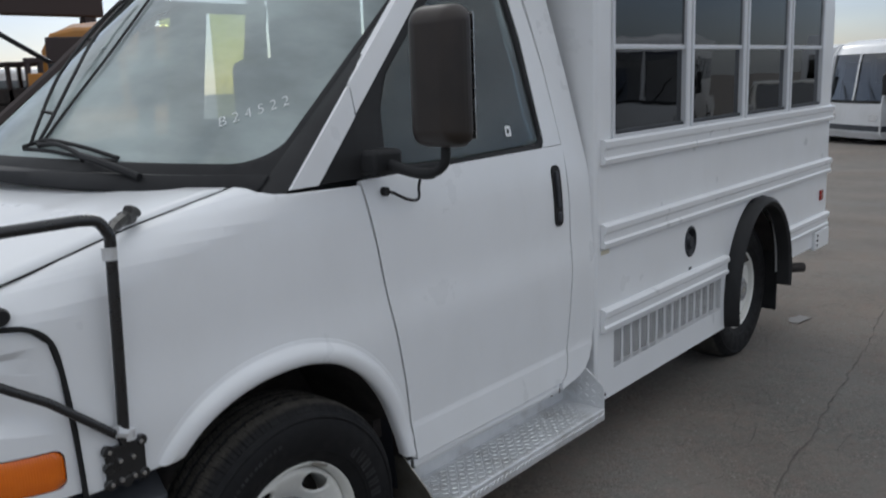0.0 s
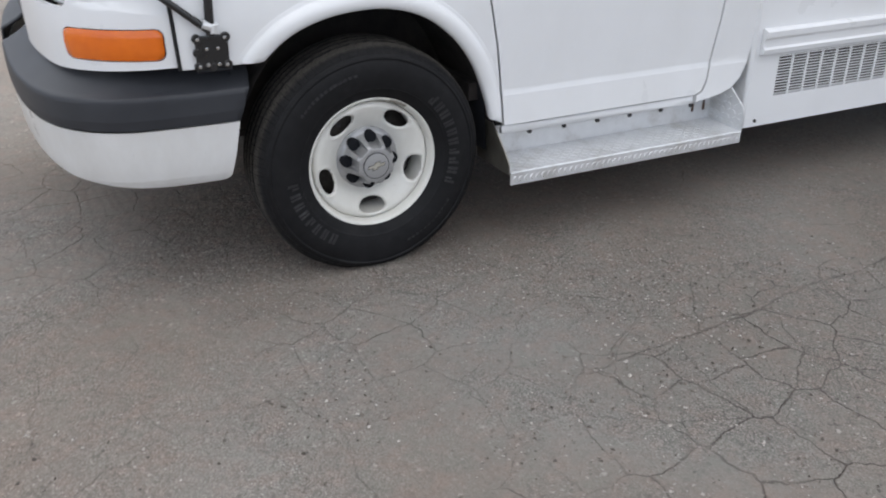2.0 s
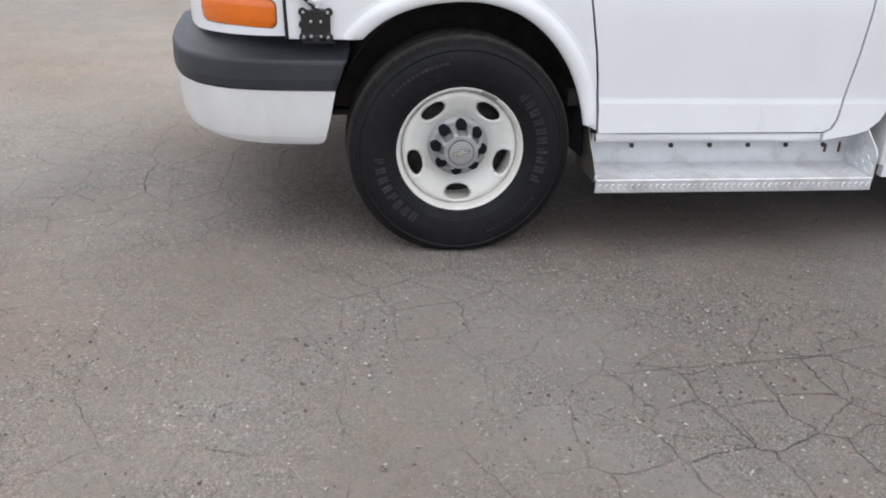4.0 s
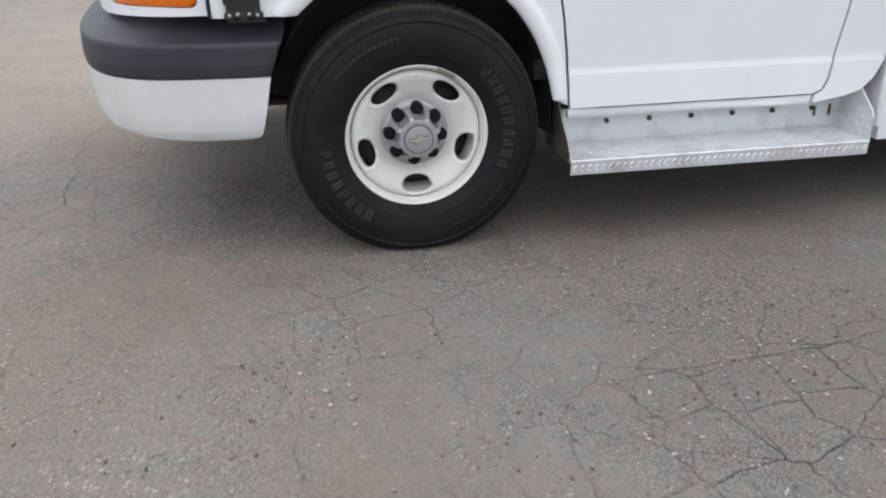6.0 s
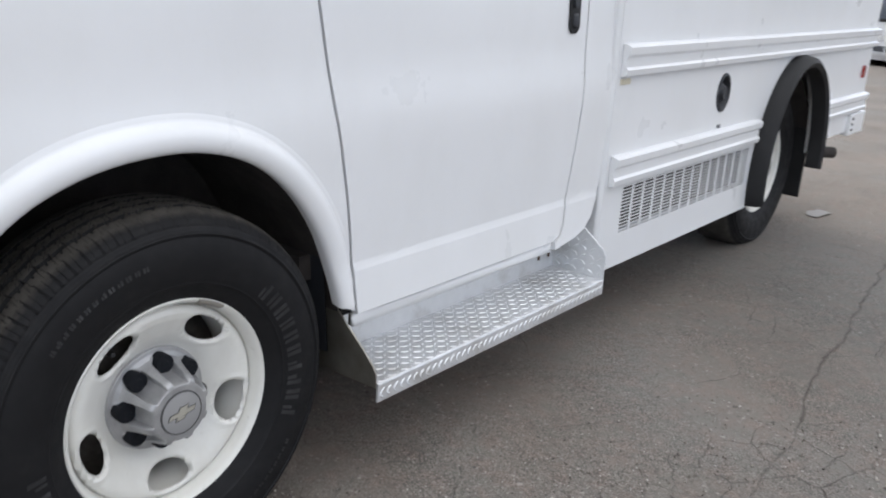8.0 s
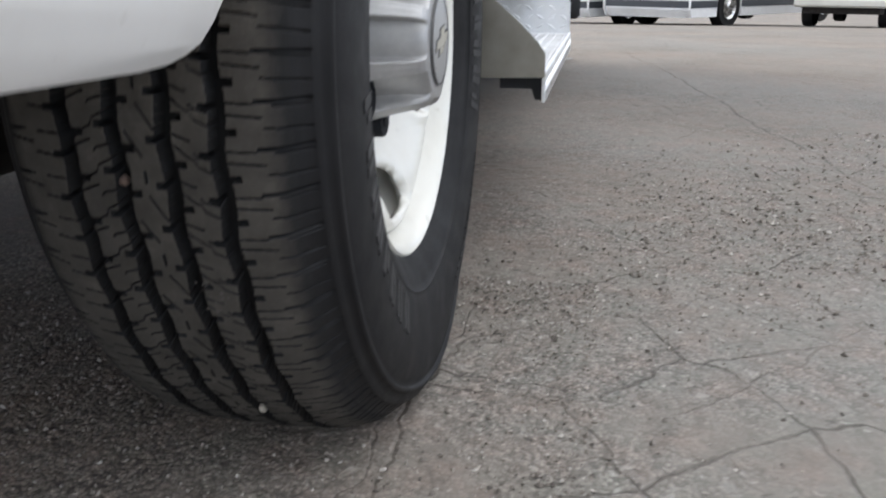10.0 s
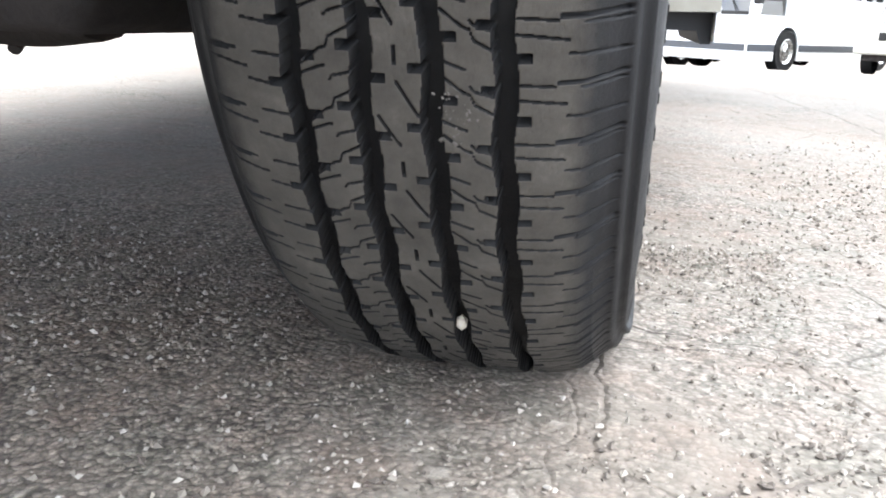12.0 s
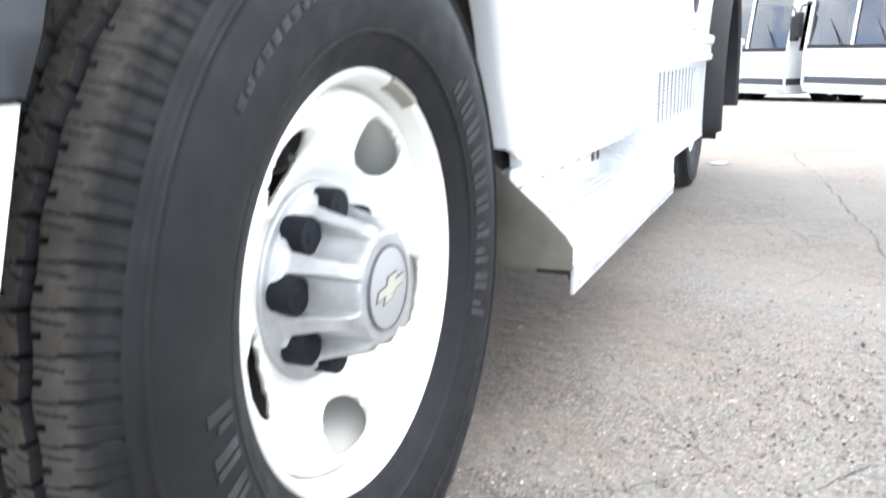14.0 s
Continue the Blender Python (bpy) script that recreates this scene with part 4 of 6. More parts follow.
# fuel filler
bm = lathe([(0.0, -0.006), (0.022, -0.008), (0.026, 0.004), (0.046, 0.02), (0.053, 0.004), (0.058, -0.006), (0.066, -0.004), (0.068, 0.002)], 32)
for v in bm.verts:
    v.co = Vector((2.42 + v.co.x * 0.9, BODY_Y + v.co.y, 0.79 + v.co.z * 1.1))
part("fuel_filler", bm, M_BUMPER, bus, "dark grey fuel filler cap in a round recess")
part("fuel_well", box(2.35, 2.49, BODY_Y + 0.035, BODY_Y + 0.045, 0.70, 0.88), M_VOID, bus)
part("side_reflector", box(4.30, 4.345, BODY_Y - 0.012, BODY_Y, 0.735, 0.80), M_RED, bus, "small red side reflector", bevel=0.004)
part("corner_bracket", box(4.20, 4.47, BODY_Y - 0.02, BODY_Y + 0.02, 0.43, 0.545), M_WHITE, bus, bevel=0.004)
part("tail_pipe", tube([(3.80, 0.10, 0.37), (3.95, 0.0, 0.365), (4.02, -0.05, 0.36)], 0.03), M_VOID, bus, "dark tail pipe")

# rubber rear arch
bm = bmesh.new()
sec = [(0.0, 0.002), (0.010, -0.060), (0.030, -0.072), (0.052, -0.055), (0.062, 0.0)]
rings = []
for k in range(41):
    ang = radians(-8 + 203 * k / 40)
    rings.append([bm.verts.new((RX + (0.355 + dr) * math.cos(ang), BODY_Y + dy, 0.40 + (0.44 + dr) * math.sin(ang))) for dr, dy in sec])
for a_, b_ in zip(rings, rings[1:]):
    for i in range(len(sec) - 1):
        bm.faces.new((a_[i], a_[i + 1], b_[i + 1], b_[i]))
bmesh.ops.recalc_face_normals(bm, faces=bm.faces[:])
part("arch_flare", bm, M_BLACK, bus, "black rubber flare over the rear wheel", solid=0.006)
part("mud_flap", box(RX + 0.40, RX + 0.415, -0.02, 0.34, 0.17, 0.52), M_BLACK, bus, "black rubber mud flap", bevel=0.003)

# underside and wheel wells
bm = lathe([(0.62, 0.0), (0.62, 0.36), (0.0, 0.36)], 48, 0.02, 0.36)
bmesh.ops.delete(bm, geom=[v for v in bm.verts if v.co.z < (0.43 if v.co.x < 0 else 0.30)], context="VERTS")
for v in bm.verts:
    v.co.z = 0.36 + (v.co.z - 0.36) * 0.83
    v.co.x = 0.02 + (v.co.x - 0.02) * 0.72
part("wheel_well", bm, M_VOID, bus, "black plastic wheel well liner")
bm = flat_panel([(0.0, 0.425), (0.34, 0.415), (0.34, 0.74), (0.0, 0.72)], step=0.1)
for v in bm.verts:
    v.co = Vector((-0.425 + 0.03 * (v.co.z - 0.385) / 0.35, 0.012 + v.co.x, v.co.z))
part("liner_flap", bm, M_BUMPER, bus, "dark plastic liner behind the bumper end", solid=0.004)
bm = flat_panel([(0.0, 0.33), (0.34, 0.30), (0.34, 0.78), (0.0, 0.60)], step=0.1)
for v in bm.verts:
    v.co = Vector((0.452 - 0.03 * (v.co.z - 0.33) / 0.4, 0.02 + v.co.x, v.co.z))
part("liner_flap", bm, M_BUMPER, bus, "dark plastic liner ahead of the step", solid=0.004)
bm = lathe([(0.43, 0.0), (0.43, 0.40), (0.0, 0.40)], 48, RX, 0.40)
bmesh.ops.delete(bm, geom=[v for v in bm.verts if v.co.z < 0.36], context="VERTS")
part("rear_liner", bm, M_VOID, bus, "dark liner over the rear wheel")
part("rear_well", box(RX - 0.42, RX + 0.42, 0.42, 0.44, 0.2, 0.95), M_VOID, bus)
part("chassis_rail", box(-0.75, 4.3, 0.52, 0.62, 0.38, 0.50), M_VOID, bus)
part("chassis_rail", box(-0.75, 4.3, 1.38, 1.48, 0.38, 0.50), M_VOID, bus)
part("cross_member", box(-0.20, 0.20, 0.33, 1.67, 0.24, 0.36), M_VOID, bus, bevel=0.03)
# plate added to stop light leaking onto the ground below
part("light_block", box(-0.42, 0.45, 0.36, 1.64, 0.385, 0.405), M_VOID, bus, "added dark plate blocking light under the engine")
part("splash_shield", box(-0.90, -0.42, 0.22, 1.78, 0.415, 0.43), M_VOID, bus)

# ---------------------------------------------------------------- running board
SX0, SX1, SY, SZ = 0.470, 1.478, -0.124, 0.289
step_ob = part("running_board", box(SX0, SX1, SY, 0.075, SZ - 0.005, SZ), M_ALU, bus, "bright aluminium tread-plate running board", smooth=False)
part("front_lip", box(SX0, SX1, SY - 0.001, SY + 0.004, SZ - 0.044, SZ - 0.005), M_ALU, step_ob, smooth=False)
# dark bar added to stand for the shaded underside of the lip
bm = bmesh.new()
sect = [(SY + 0.0045, SZ - 0.0065), (SY + 0.074, SZ - 0.0065), (SY + 0.074, SZ - 0.031), (SY + 0.024, SZ - 0.031), (SY + 0.018, SZ - 0.048), (SY + 0.0045, SZ - 0.048)]
ends = [[bm.verts.new((x, y, z)) for y, z in sect] for x in (SX0 + 0.06, SX1 - 0.02)]
bm.faces.new(ends[0])
bm.faces.new(ends[1][::-1])
for i in range(6):
    bm.faces.new((ends[0][i], ends[1][i], ends[1][(i + 1) % 6], ends[0][(i + 1) % 6]))
bmesh.ops.recalc_face_normals(bm, faces=bm.faces[:])
part("lip_shade", bm, M_BUMPER, step_ob, "dark folded bar for the shade under the front lip", smooth=False)
part("back_plate", box(SX0 + 0.03, SX1 + 0.04, 0.066, 0.072, SZ, 0.40), M_ALU, step_ob, smooth=False)
bm = flat_panel([(-0.124, SZ - 0.006), (0.10, SZ - 0.012), (0.17, 0.47), (0.035, 0.465), (-0.085, 0.362), (-0.112, 0.335), (-0.124, 0.318)], step=0.5)
for v in bm.verts:
    v.co = Vector((SX0 - 0.004, v.co.x, v.co.z))
part("end_gusset", bm, M_SHADED_ALU, step_ob, "bare metal end plate", smooth=False, solid=0.004)
bm = flat_panel([(-0.122, SZ - 0.006), (0.075, SZ - 0.006), (0.075, 0.47), (0.010, 0.47), (-0.02, 0.455), (-0.112, 0.385), (-0.122, 0.365)], step=0.5)
for v in bm.verts:
    v.co = Vector((SX1 + 0.004, v.co.x, v.co.z))
part("end_gusset", bm, M_ALU, step_ob, "bare metal end plate", smooth=False, solid=0.004)
bm = bmesh.new()


def lozenge(bm, c, u, v, n, ln, wd, h):
    """A raised bar of tread plate: pointed at both ends."""
    c, u, v, n = Vector(c), Vector(u), Vector(v), Vector(n)
    low = [c + u * a_ + v * b_ for a_, b_ in ((-ln, 0), (0, -wd), (ln, 0), (0, wd))]
    top = [c + u * a_ * 0.6 + v * b_ * 0.5 + n * h for a_, b_ in ((-ln, 0), (0, -wd), (ln, 0), (0, wd))]
    lo, hi = [bm.verts.new(p) for p in low], [bm.verts.new(p) for p in top]
    bm.faces.new(hi)
    for i in range(4):
        bm.faces.new((lo[i], lo[(i + 1) % 4], hi[(i + 1) % 4], hi[i]))


nx_t, ny_t = 44, 9
for i in range(nx_t):
    for j in range(ny_t):
        cx, cy = SX0 + 0.014 + i * 0.0228, SY + 0.012 + j * 0.0215
        lean = 0.62 if (i + j) % 2 else -0.62
        lozenge(bm, (cx, cy, SZ), (math.cos(lean), math.sin(lean), 0), (-math.sin(lean), math.cos(lean), 0), (0, 0, 1), 0.0105, 0.0032, 0.0017)
    for lean, dz in ((0.75, 0.019), (-0.75, 0.034)):
        lozenge(bm, (SX0 + 0.014 + i * 0.0228, SY - 0.001, SZ - dz), (math.cos(lean), 0, math.sin(lean)), (-math.sin(lean), 0, math.cos(lean)), (0, -1, 0), 0.0108, 0.0036, 0.0022)
for i in range(6):
    for j in range(6):
        cy, cz = -0.105 + i * 0.03, 0.305 + j * 0.024
        if cz < 0.360 + max(0, cy + 0.11) * 0.8:
            lozenge(bm, (SX1 + 0.0003, cy, cz), (0, math.cos(0.6), math.sin(0.6) * (1 if (i + j) % 2 else -1)), (0, -math.sin(0.6) * (1 if (i + j) % 2 else -1), math.cos(0.6)), (-1, 0, 0), 0.0125, 0.0042, 0.0022)
bmesh.ops.recalc_face_normals(bm, faces=bm.faces[:])
tagged(part("tread_pattern", bm, M_ALU, step_ob, "raised diagonal tread bars", smooth=False), kind="stuff")
part("lip_fold", tube([(SX0, SY + 0.003, SZ - 0.002), (SX1, SY + 0.003, SZ - 0.002)], 0.005, 8), M_ALU, step_ob)
for k in range(6):
    bm = lathe([(0.0, -0.009), (0.0075, -0.0085), (0.0090, -0.006), (0.0090, 0.0)], 6)
    for v in bm.verts:
        v.co += Vector((0.650 + k * 0.1464, 0.066, 0.354))
    part("bolt", bm, M_BOLT, step_ob)


# ---------------------------------------------------------------- wheels
def tyre_mesh(parent, nang, nacross, tread):
    """Tyre with a grooved tread. The outer face looks to -y."""
    W0, W1 = -0.014, 0.164             # tread edges
    prof = smooth_line([(0.208, -0.010, 0), (0.2185, -0.0225, 0), (0.225, -0.026, 0), (0.236, -0.032, 0), (0.2495, -0.0375, 0), (0.251, -0.040, 0), (0.2535, -0.0395, 0), (0.262, -0.042, 0), (0.300, -0.047, 0), (0.330, -0.0435, 0), (0.341, -0.0395, 0), (0.343, -0.0425, 0), (0.347, -0.0415, 0), (0.349, -0.037, 0), (0.358, -0.034, 0), (0.360, -0.030, 0), (0.369, -0.022, 0)], 2)
    side = [(p.x, p.y) for p in prof]
    across = np.linspace(0, 1, nacross)
    crown = [(0.3765 + 0.0095 * (1 - abs(2 * u - 1) ** 4), W0 + (W1 - W0) * u) for u in across]
    inner = [(r, W1 + W0 - y) for r, y in reversed(side)]
    allp = side + crown + inner
    th = np.linspace(0, 2 * math.pi, nang, endpoint=False)
    if tread:                          # finer steps on the front of the tread
        k_f = int(nang * 0.77)
        th = np.radians(np.concatenate([np.linspace(100, 262, k_f, endpoint=False), np.linspace(262, 460, nang - k_f, endpoint=False)]))
    R = np.tile(np.array([p[0] for p in allp]), (nang, 1))
    Y = np.tile(np.array([p[1] for p in allp]), (nang, 1))
    T = np.tile(th[:, None], (1, len(allp)))
    if tread:
        s = T * TYRE_R
        on = np.zeros(len(allp), bool)
        on[len(side):len(side) + nacross] = True
        on[len(side) - 3:len(side)] = True
        saw = lambda q: q - np.floor(q)
        P = 2 * math.pi * TYRE_R / 80            # one pitch of the pattern
        cut = np.zeros_like(R)
        line = lambda q, w: np.abs(saw(q / P + 0.5) - 0.5) * P < w
        for k, yc in enumerate((0.021, 0.0545, 0.088, 0.1215)):
            d = Y - yc + 0.0012 * np.sin(2 * math.pi * s / (2 * P) + k)
            hw = 0.0051
            n1 = line(s + 0.31 * P * k, 0.0022) * 0.0066
            n2 = line(s + 0.31 * P * k + 0.5 * P, 0.0022) * 0.0066
            cut = np.maximum(cut, ((d > -hw - n1) & (d < hw + n2)) * 0.0135)
        # slanting sipes with a kink across the two intermediate ribs, and a zigzag tie every other pitch
        for y0, y1, slant, ph in ((0.0255, 0.050, 0.35, 0.1), (0.0925, 0.117, -0.35, 0.4)):
            w = (Y - y0) / (y1 - y0)
            kink = np.interp(w, (0.0, 0.38, 0.46, 0.60, 1.0), (0.0, 0.16, 0.32, 0.36, 0.62)) * np.sign(slant)
            rib = (Y > y0) & (Y < y1)
            cut = np.maximum(cut, (line(s + (kink + ph) * P, 0.0005) & rib & (T < 4.6)) * 0.0032)
            cut = np.maximum(cut, (line(s + (kink * 0.5 + ph + 0.55) * P, 0.0005) & rib & (T < 4.6) & (w > 0.52)) * 0.0032)
            cut = np.maximum(cut, (line(s + (kink * 0.5 + ph + 0.30) * P, 0.0005) & rib & (T < 4.6) & (w < 0.46)) * 0.0032)
        # diamonds and ticks on the middle rib
        w = np.abs(Y - 0.0712) / 0.0105
        q = np.abs(saw(s / (2 * P)) - 0.5) * 2       # 0 in the middle of a diamond, 1 between
        slash = (Y - 0.0712) * (saw(s / (2 * P)) - 0.5) > 0
        cut = np.maximum(cut, ((np.abs(q * 1.7 + w - 0.95) < 0.05) & (w < 1.0) & slash) * 0.0032)
        cut = np.maximum(cut, ((q > 0.86) & (np.abs(Y - 0.0712) < 0.0006)) * 0.0032)
        # fine lateral sipes on the shoulders with a step in the middle
        for y0, y1, ph in ((-0.030, 0.0165, 0.0), (0.126, 0.166, 0.37)):
            w = (Y - y0) / (y1 - y0)
            stepped = np.where(w > 0.5, 0.20, 0.0)
            rib = (Y > y0) & (Y < y1)
            cut = np.maximum(cut, (line(s + (ph + stepped + 0.16 * w) * P, 0.0005) & rib & (T < 4.6)) * 0.0032)
            cut = np.maximum(cut, (line(s + (ph + 0.5 + 0.10 * w) * P, 0.0005) & rib & (T < 4.6) & (np.abs(w - 0.5) > 0.12)) * 0.0032)
        edge = (line(s + 0.62 * P, 0.0012) & (Y < -0.002)) | (line(s + 0.92 * P, 0.0012) & (Y > 0.155))
        cut = np.maximum(cut, edge * 0.0040)
        R = R - cut * on[None, :] - 0.0004 * value_noise(T * TYRE_R * 3, Y * 3, 0.03, 21) * on[None, :]
    Z = R * np.sin(T)
    X = R * np.cos(T)
    flat = -(AZ - 0.0005)
    bulge = np.clip((flat + 0.06 - Z) / 0.06, 0, 1) * 0.010
    wall = np.clip((0.372 - np.tile(np.array([p[0] for p in allp]), (nang, 1))) / 0.02, 0, 1)   # only the sidewalls bulge
    Y = Y + np.where(Y < 0.02, -bulge, np.where(Y > 0.14, bulge, 0)) * wall
    Z = np.maximum(Z, flat)
    pos = np.stack([X, Y, Z], -1)
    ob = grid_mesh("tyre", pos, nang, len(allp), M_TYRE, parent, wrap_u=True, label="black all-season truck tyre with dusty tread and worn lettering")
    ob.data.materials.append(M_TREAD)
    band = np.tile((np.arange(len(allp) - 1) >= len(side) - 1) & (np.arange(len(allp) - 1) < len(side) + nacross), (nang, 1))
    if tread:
        band &= np.maximum(cut[:, :-1], cut[:, 1:]) < 0.0030     # groove and sipe shade put into the colour by the darker rubber
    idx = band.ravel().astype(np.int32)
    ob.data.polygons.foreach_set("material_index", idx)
    return ob


def sidewall_letters(parent):
    """Worn raised writing round the sidewall, as plain bars."""
    rng = random.Random(5)
    bm = bmesh.new()

    def block(a0, a1, r0, r1):
        n = 3
        vs = []
        for rr in (r0, r1):
            yy = -interp(rr, [(0.236, 0.032), (0.262, 0.042), (0.300, 0.047), (0.330, 0.043), (0.350, 0.035)])
            vs.append([[bm.verts.new((rr * math.cos(a0 + (a1 - a0) * i / n), yy - dd, rr * math.sin(a0 + (a1 - a0) * i / n))) for i in range(n + 1)] for dd in (-0.001, 0.0014)])
        for i in range(n):
            bm.faces.new((vs[0][1][i], vs[0][1][i + 1], vs[1][1][i + 1], vs[1][1][i]))
            bm.faces.new((vs[0][0][i], vs[0][0][i + 1], vs[0][1][i + 1], vs[0][1][i]))
            bm.faces.new((vs[1][1][i], vs[1][1][i + 1], vs[1][0][i + 1], vs[1][0][i]))
        for i in (0, n):
            bm.faces.new((vs[0][0][i], vs[0][1][i], vs[1][1][i], vs[1][0][i]))

    for start, count, r0, r1 in ((-22, 10, 0.262, 0.296), (184, 8, 0.262, 0.296), (100, 13, 0.300, 0.309), (290, 12, 0.300, 0.309)):
        wd = radians(5.2 if r1 - r0 > 0.02 else 2.4)
        for k in range(count):
            a0 = radians(start) + k * wd * 1.35
            tall = (r1 - r0) * rng.choice((0.0, 0.0, 0.35))
            block(a0, a0 + wd * 0.34, r0, r1)
            block(a0 + wd * 0.50, a0 + wd * rng.uniform(0.72, 0.9), r0, r1 - tall)
    bmesh.ops.recalc_face_normals(bm, faces=bm.faces[:])
    tagged(part("lettering", bm, M_LETTER, parent, "worn raised bars of sidewall lettering", smooth=False), kind="stuff")


def wheel_at(x, y, fine):
    """A painted steel wheel, dished like a bowl, with five hand holes, its tyre and a hub cap."""
    HR = 0.155

    def disc_y(r):
        return interp(r, [(0.06, 0.048), (0.098, 0.046), (0.108, 0.040), (0.120, 0.030), (0.135, 0.020), (0.153, 0.010), (0.170, 0.001), (0.183, -0.003), (0.192, 0.0), (0.198, 0.006)])
    out_ = arc(0, 0, 0.198, 0, 357, 119)
    hs = [arc(0, 0, 0.06, 0, 352, 44)]
    for k in range(5):
        ang = radians(-90 + 72 * k)
        er, et = Vector((math.cos(ang), math.sin(ang))), Vector((-math.sin(ang), math.cos(ang)))
        loop = []
        for q in range(28):
            b = 2 * math.pi * q / 28
            t_, r_ = 0.0425 * math.copysign(abs(math.cos(b)) ** 0.85, math.cos(b)), 0.0245 * math.copysign(abs(math.sin(b)) ** 0.85, math.sin(b))
            t_ *= 1 + 0.16 * (r_ / 0.02)
            r_ -= 0.003 * (t_ / 0.042) ** 2
            p = er * (HR + 0.003 + r_) + et * t_
            loop.append((p.x, p.y))
        hs.append(loop)
    bm = flat_panel(out_, hs, step=0.009)
    for v in bm.verts:
        r = math.hypot(v.co.x, v.co.z)
        d = min(seg_dist(v.co.x, v.co.z, lp + lp[:1]) for lp in hs[1:])
        v.co.y = disc_y(r) + interp(d, [(0.0, 0.006), (0.004, 0.0), (0.008, -0.0025), (0.016, 0.0)])
    w = part("wheel", bm, M_WHEEL, bus, "off-white painted steel wheel with five hand holes", solid=0.009)
    w.location = (x, y, AZ)
    rim = [(0.192, 0.16), (0.186, 0.10), (0.184, 0.055), (0.192, 0.030), (0.1975, 0.012), (0.2015, 0.000), (0.204, -0.008), (0.2065, -0.016), (0.2105, -0.0215), (0.2148, -0.0235), (0.2175, -0.021), (0.2175, -0.012)]
    part("rim", lathe(rim, 120), M_WHEEL, w)
    part("brake_rotor", lathe([(0.0, 0.065), (0.12, 0.066), (0.15, 0.075), (0.186, 0.10)], 48), M_RUSTY, w, "dull rusty brake rotor behind the holes")
    if fine:
        # balance weight clipped along the flange
        bm = bmesh.new()
        sec = [(0.2035, -0.012), (0.2065, -0.0205), (0.2105, -0.0262), (0.2150, -0.0270), (0.2155, -0.0230), (0.2100, -0.0190), (0.2070, -0.0100)]
        rings = [[bm.verts.new((r * math.cos(radians(b)), y_, r * math.sin(radians(b)))) for r, y_ in sec] for b in np.linspace(57, 73, 9)]
        for a_, b_ in zip(rings, rings[1:]):
            for k in range(len(sec)):
                bm.faces.new((a_[k], a_[(k + 1) % len(sec)], b_[(k + 1) % len(sec)], b_[k]))
        bm.faces.new(rings[0])
        bm.faces.new(rings[-1][::-1])
        bmesh.ops.recalc_face_normals(bm, faces=bm.faces[:])
        part("balance_weight", bm, M_WEIGHT, w, "clip-on lead balance weight on the flange")
        part("valve_stem", tube(smooth_line([(-0.094, 0.035, 0.126), (-0.100, 0.012, 0.133), (-0.108, -0.008, 0.141)], 4), [0.0055] * 6 + [0.0042] * 3, 10), M_BLACK, w, "black rubber valve stem")
        sidewall_letters(w)
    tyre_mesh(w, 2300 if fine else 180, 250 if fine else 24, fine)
    # hub cap with eight pockets for the nuts
    HUB_TURN = radians(18.5)
    nr, na = 84, 640 if fine else 240
    floor = [(0.0, -0.0450), (0.054, -0.0445), (0.0560, -0.0443), (0.0572, -0.0425), (0.0585, -0.036), (0.0605, -0.010), (0.0620, 0.010), (0.0650, 0.020), (0.090, 0.026), (0.096, 0.033), (0.1035, 0.036), (0.1055, 0.041), (0.106, 0.045)]
    drum = [(0.0, -0.0450), (0.054, -0.0445), (0.061, -0.0430), (0.0655, -0.0395), (0.0685, -0.033), (0.078, 0.004), (0.083, 0.021), (0.088, 0.0305), (0.096, 0.0345), (0.1035, 0.036), (0.1055, 0.041), (0.106, 0.045)]
    half_w = [(0.0552, 0.0), (0.0565, 0.0120), (0.0590, 0.0155), (0.066, 0.0178), (0.075, 0.0198), (0.086, 0.0205), (0.0920, 0.0160), (0.0945, 0.0)]
    rs = np.concatenate([np.linspace(0, 0.046, 10), np.linspace(0.049, 0.106, nr - 10)])
    b = 2 * math.pi * np.arange(na)[:, None] / na
    q = (((b - HUB_TURN) / (math.pi / 4)) % 1 - 0.5) * math.pi / 4
    away = np.abs(rs[None, :] * np.sin(q))
    on_spoke = np.clip((away - np.interp(rs, *zip(*half_w))[None, :]) / 0.0013, 0, 1)
    on_spoke = on_spoke * on_spoke * (3 - 2 * on_spoke)
    on_spoke[:, (rs < 0.0552) | (rs > 0.0945)] = 1.0
    rib = rs[None, :] * (math.pi / 8 - np.abs(q))          # fine ridges along the back of each spoke
    ridge = 0.0006 * np.cos(rib / 0.0030 * math.pi) * (rib < 0.0075) * ((rs > 0.067) & (rs < 0.084))[None, :]
    yy = np.interp(rs, *zip(*floor))[None, :] * (1 - on_spoke) + np.interp(rs, *zip(*drum))[None, :] * on_spoke - ridge * on_spoke
    pos = np.stack([rs[None, :] * np.cos(b), yy, rs[None, :] * np.sin(b)], -1)
    grid_mesh("hub_cap", pos, na, nr, M_HUB, w, wrap_u=True, label="grey metallic hub cap with eight nut pockets")
    for k in range(8):
        b = math.pi / 4 * (k + 0.5) + HUB_TURN
        bm = lathe([(0.0, 0.0), (0.0080, 0.0), (0.0090, 0.0015), (0.0185, 0.0015), (0.0195, 0.004), (0.0195, 0.04)], 18)
        for v in bm.verts:
            v.co += Vector((0.0785 * math.cos(b), 0.0085, 0.0785 * math.sin(b)))
        part("lug_nut", bm, M_NUT, w, "dark plastic nut cover")
    part("emblem_disc", lathe([(0.0, -0.0472), (0.0400, -0.0470), (0.0425, -0.0462), (0.0430, -0.0445)], 56), M_EMBLEM, w, "round gold-grey badge")
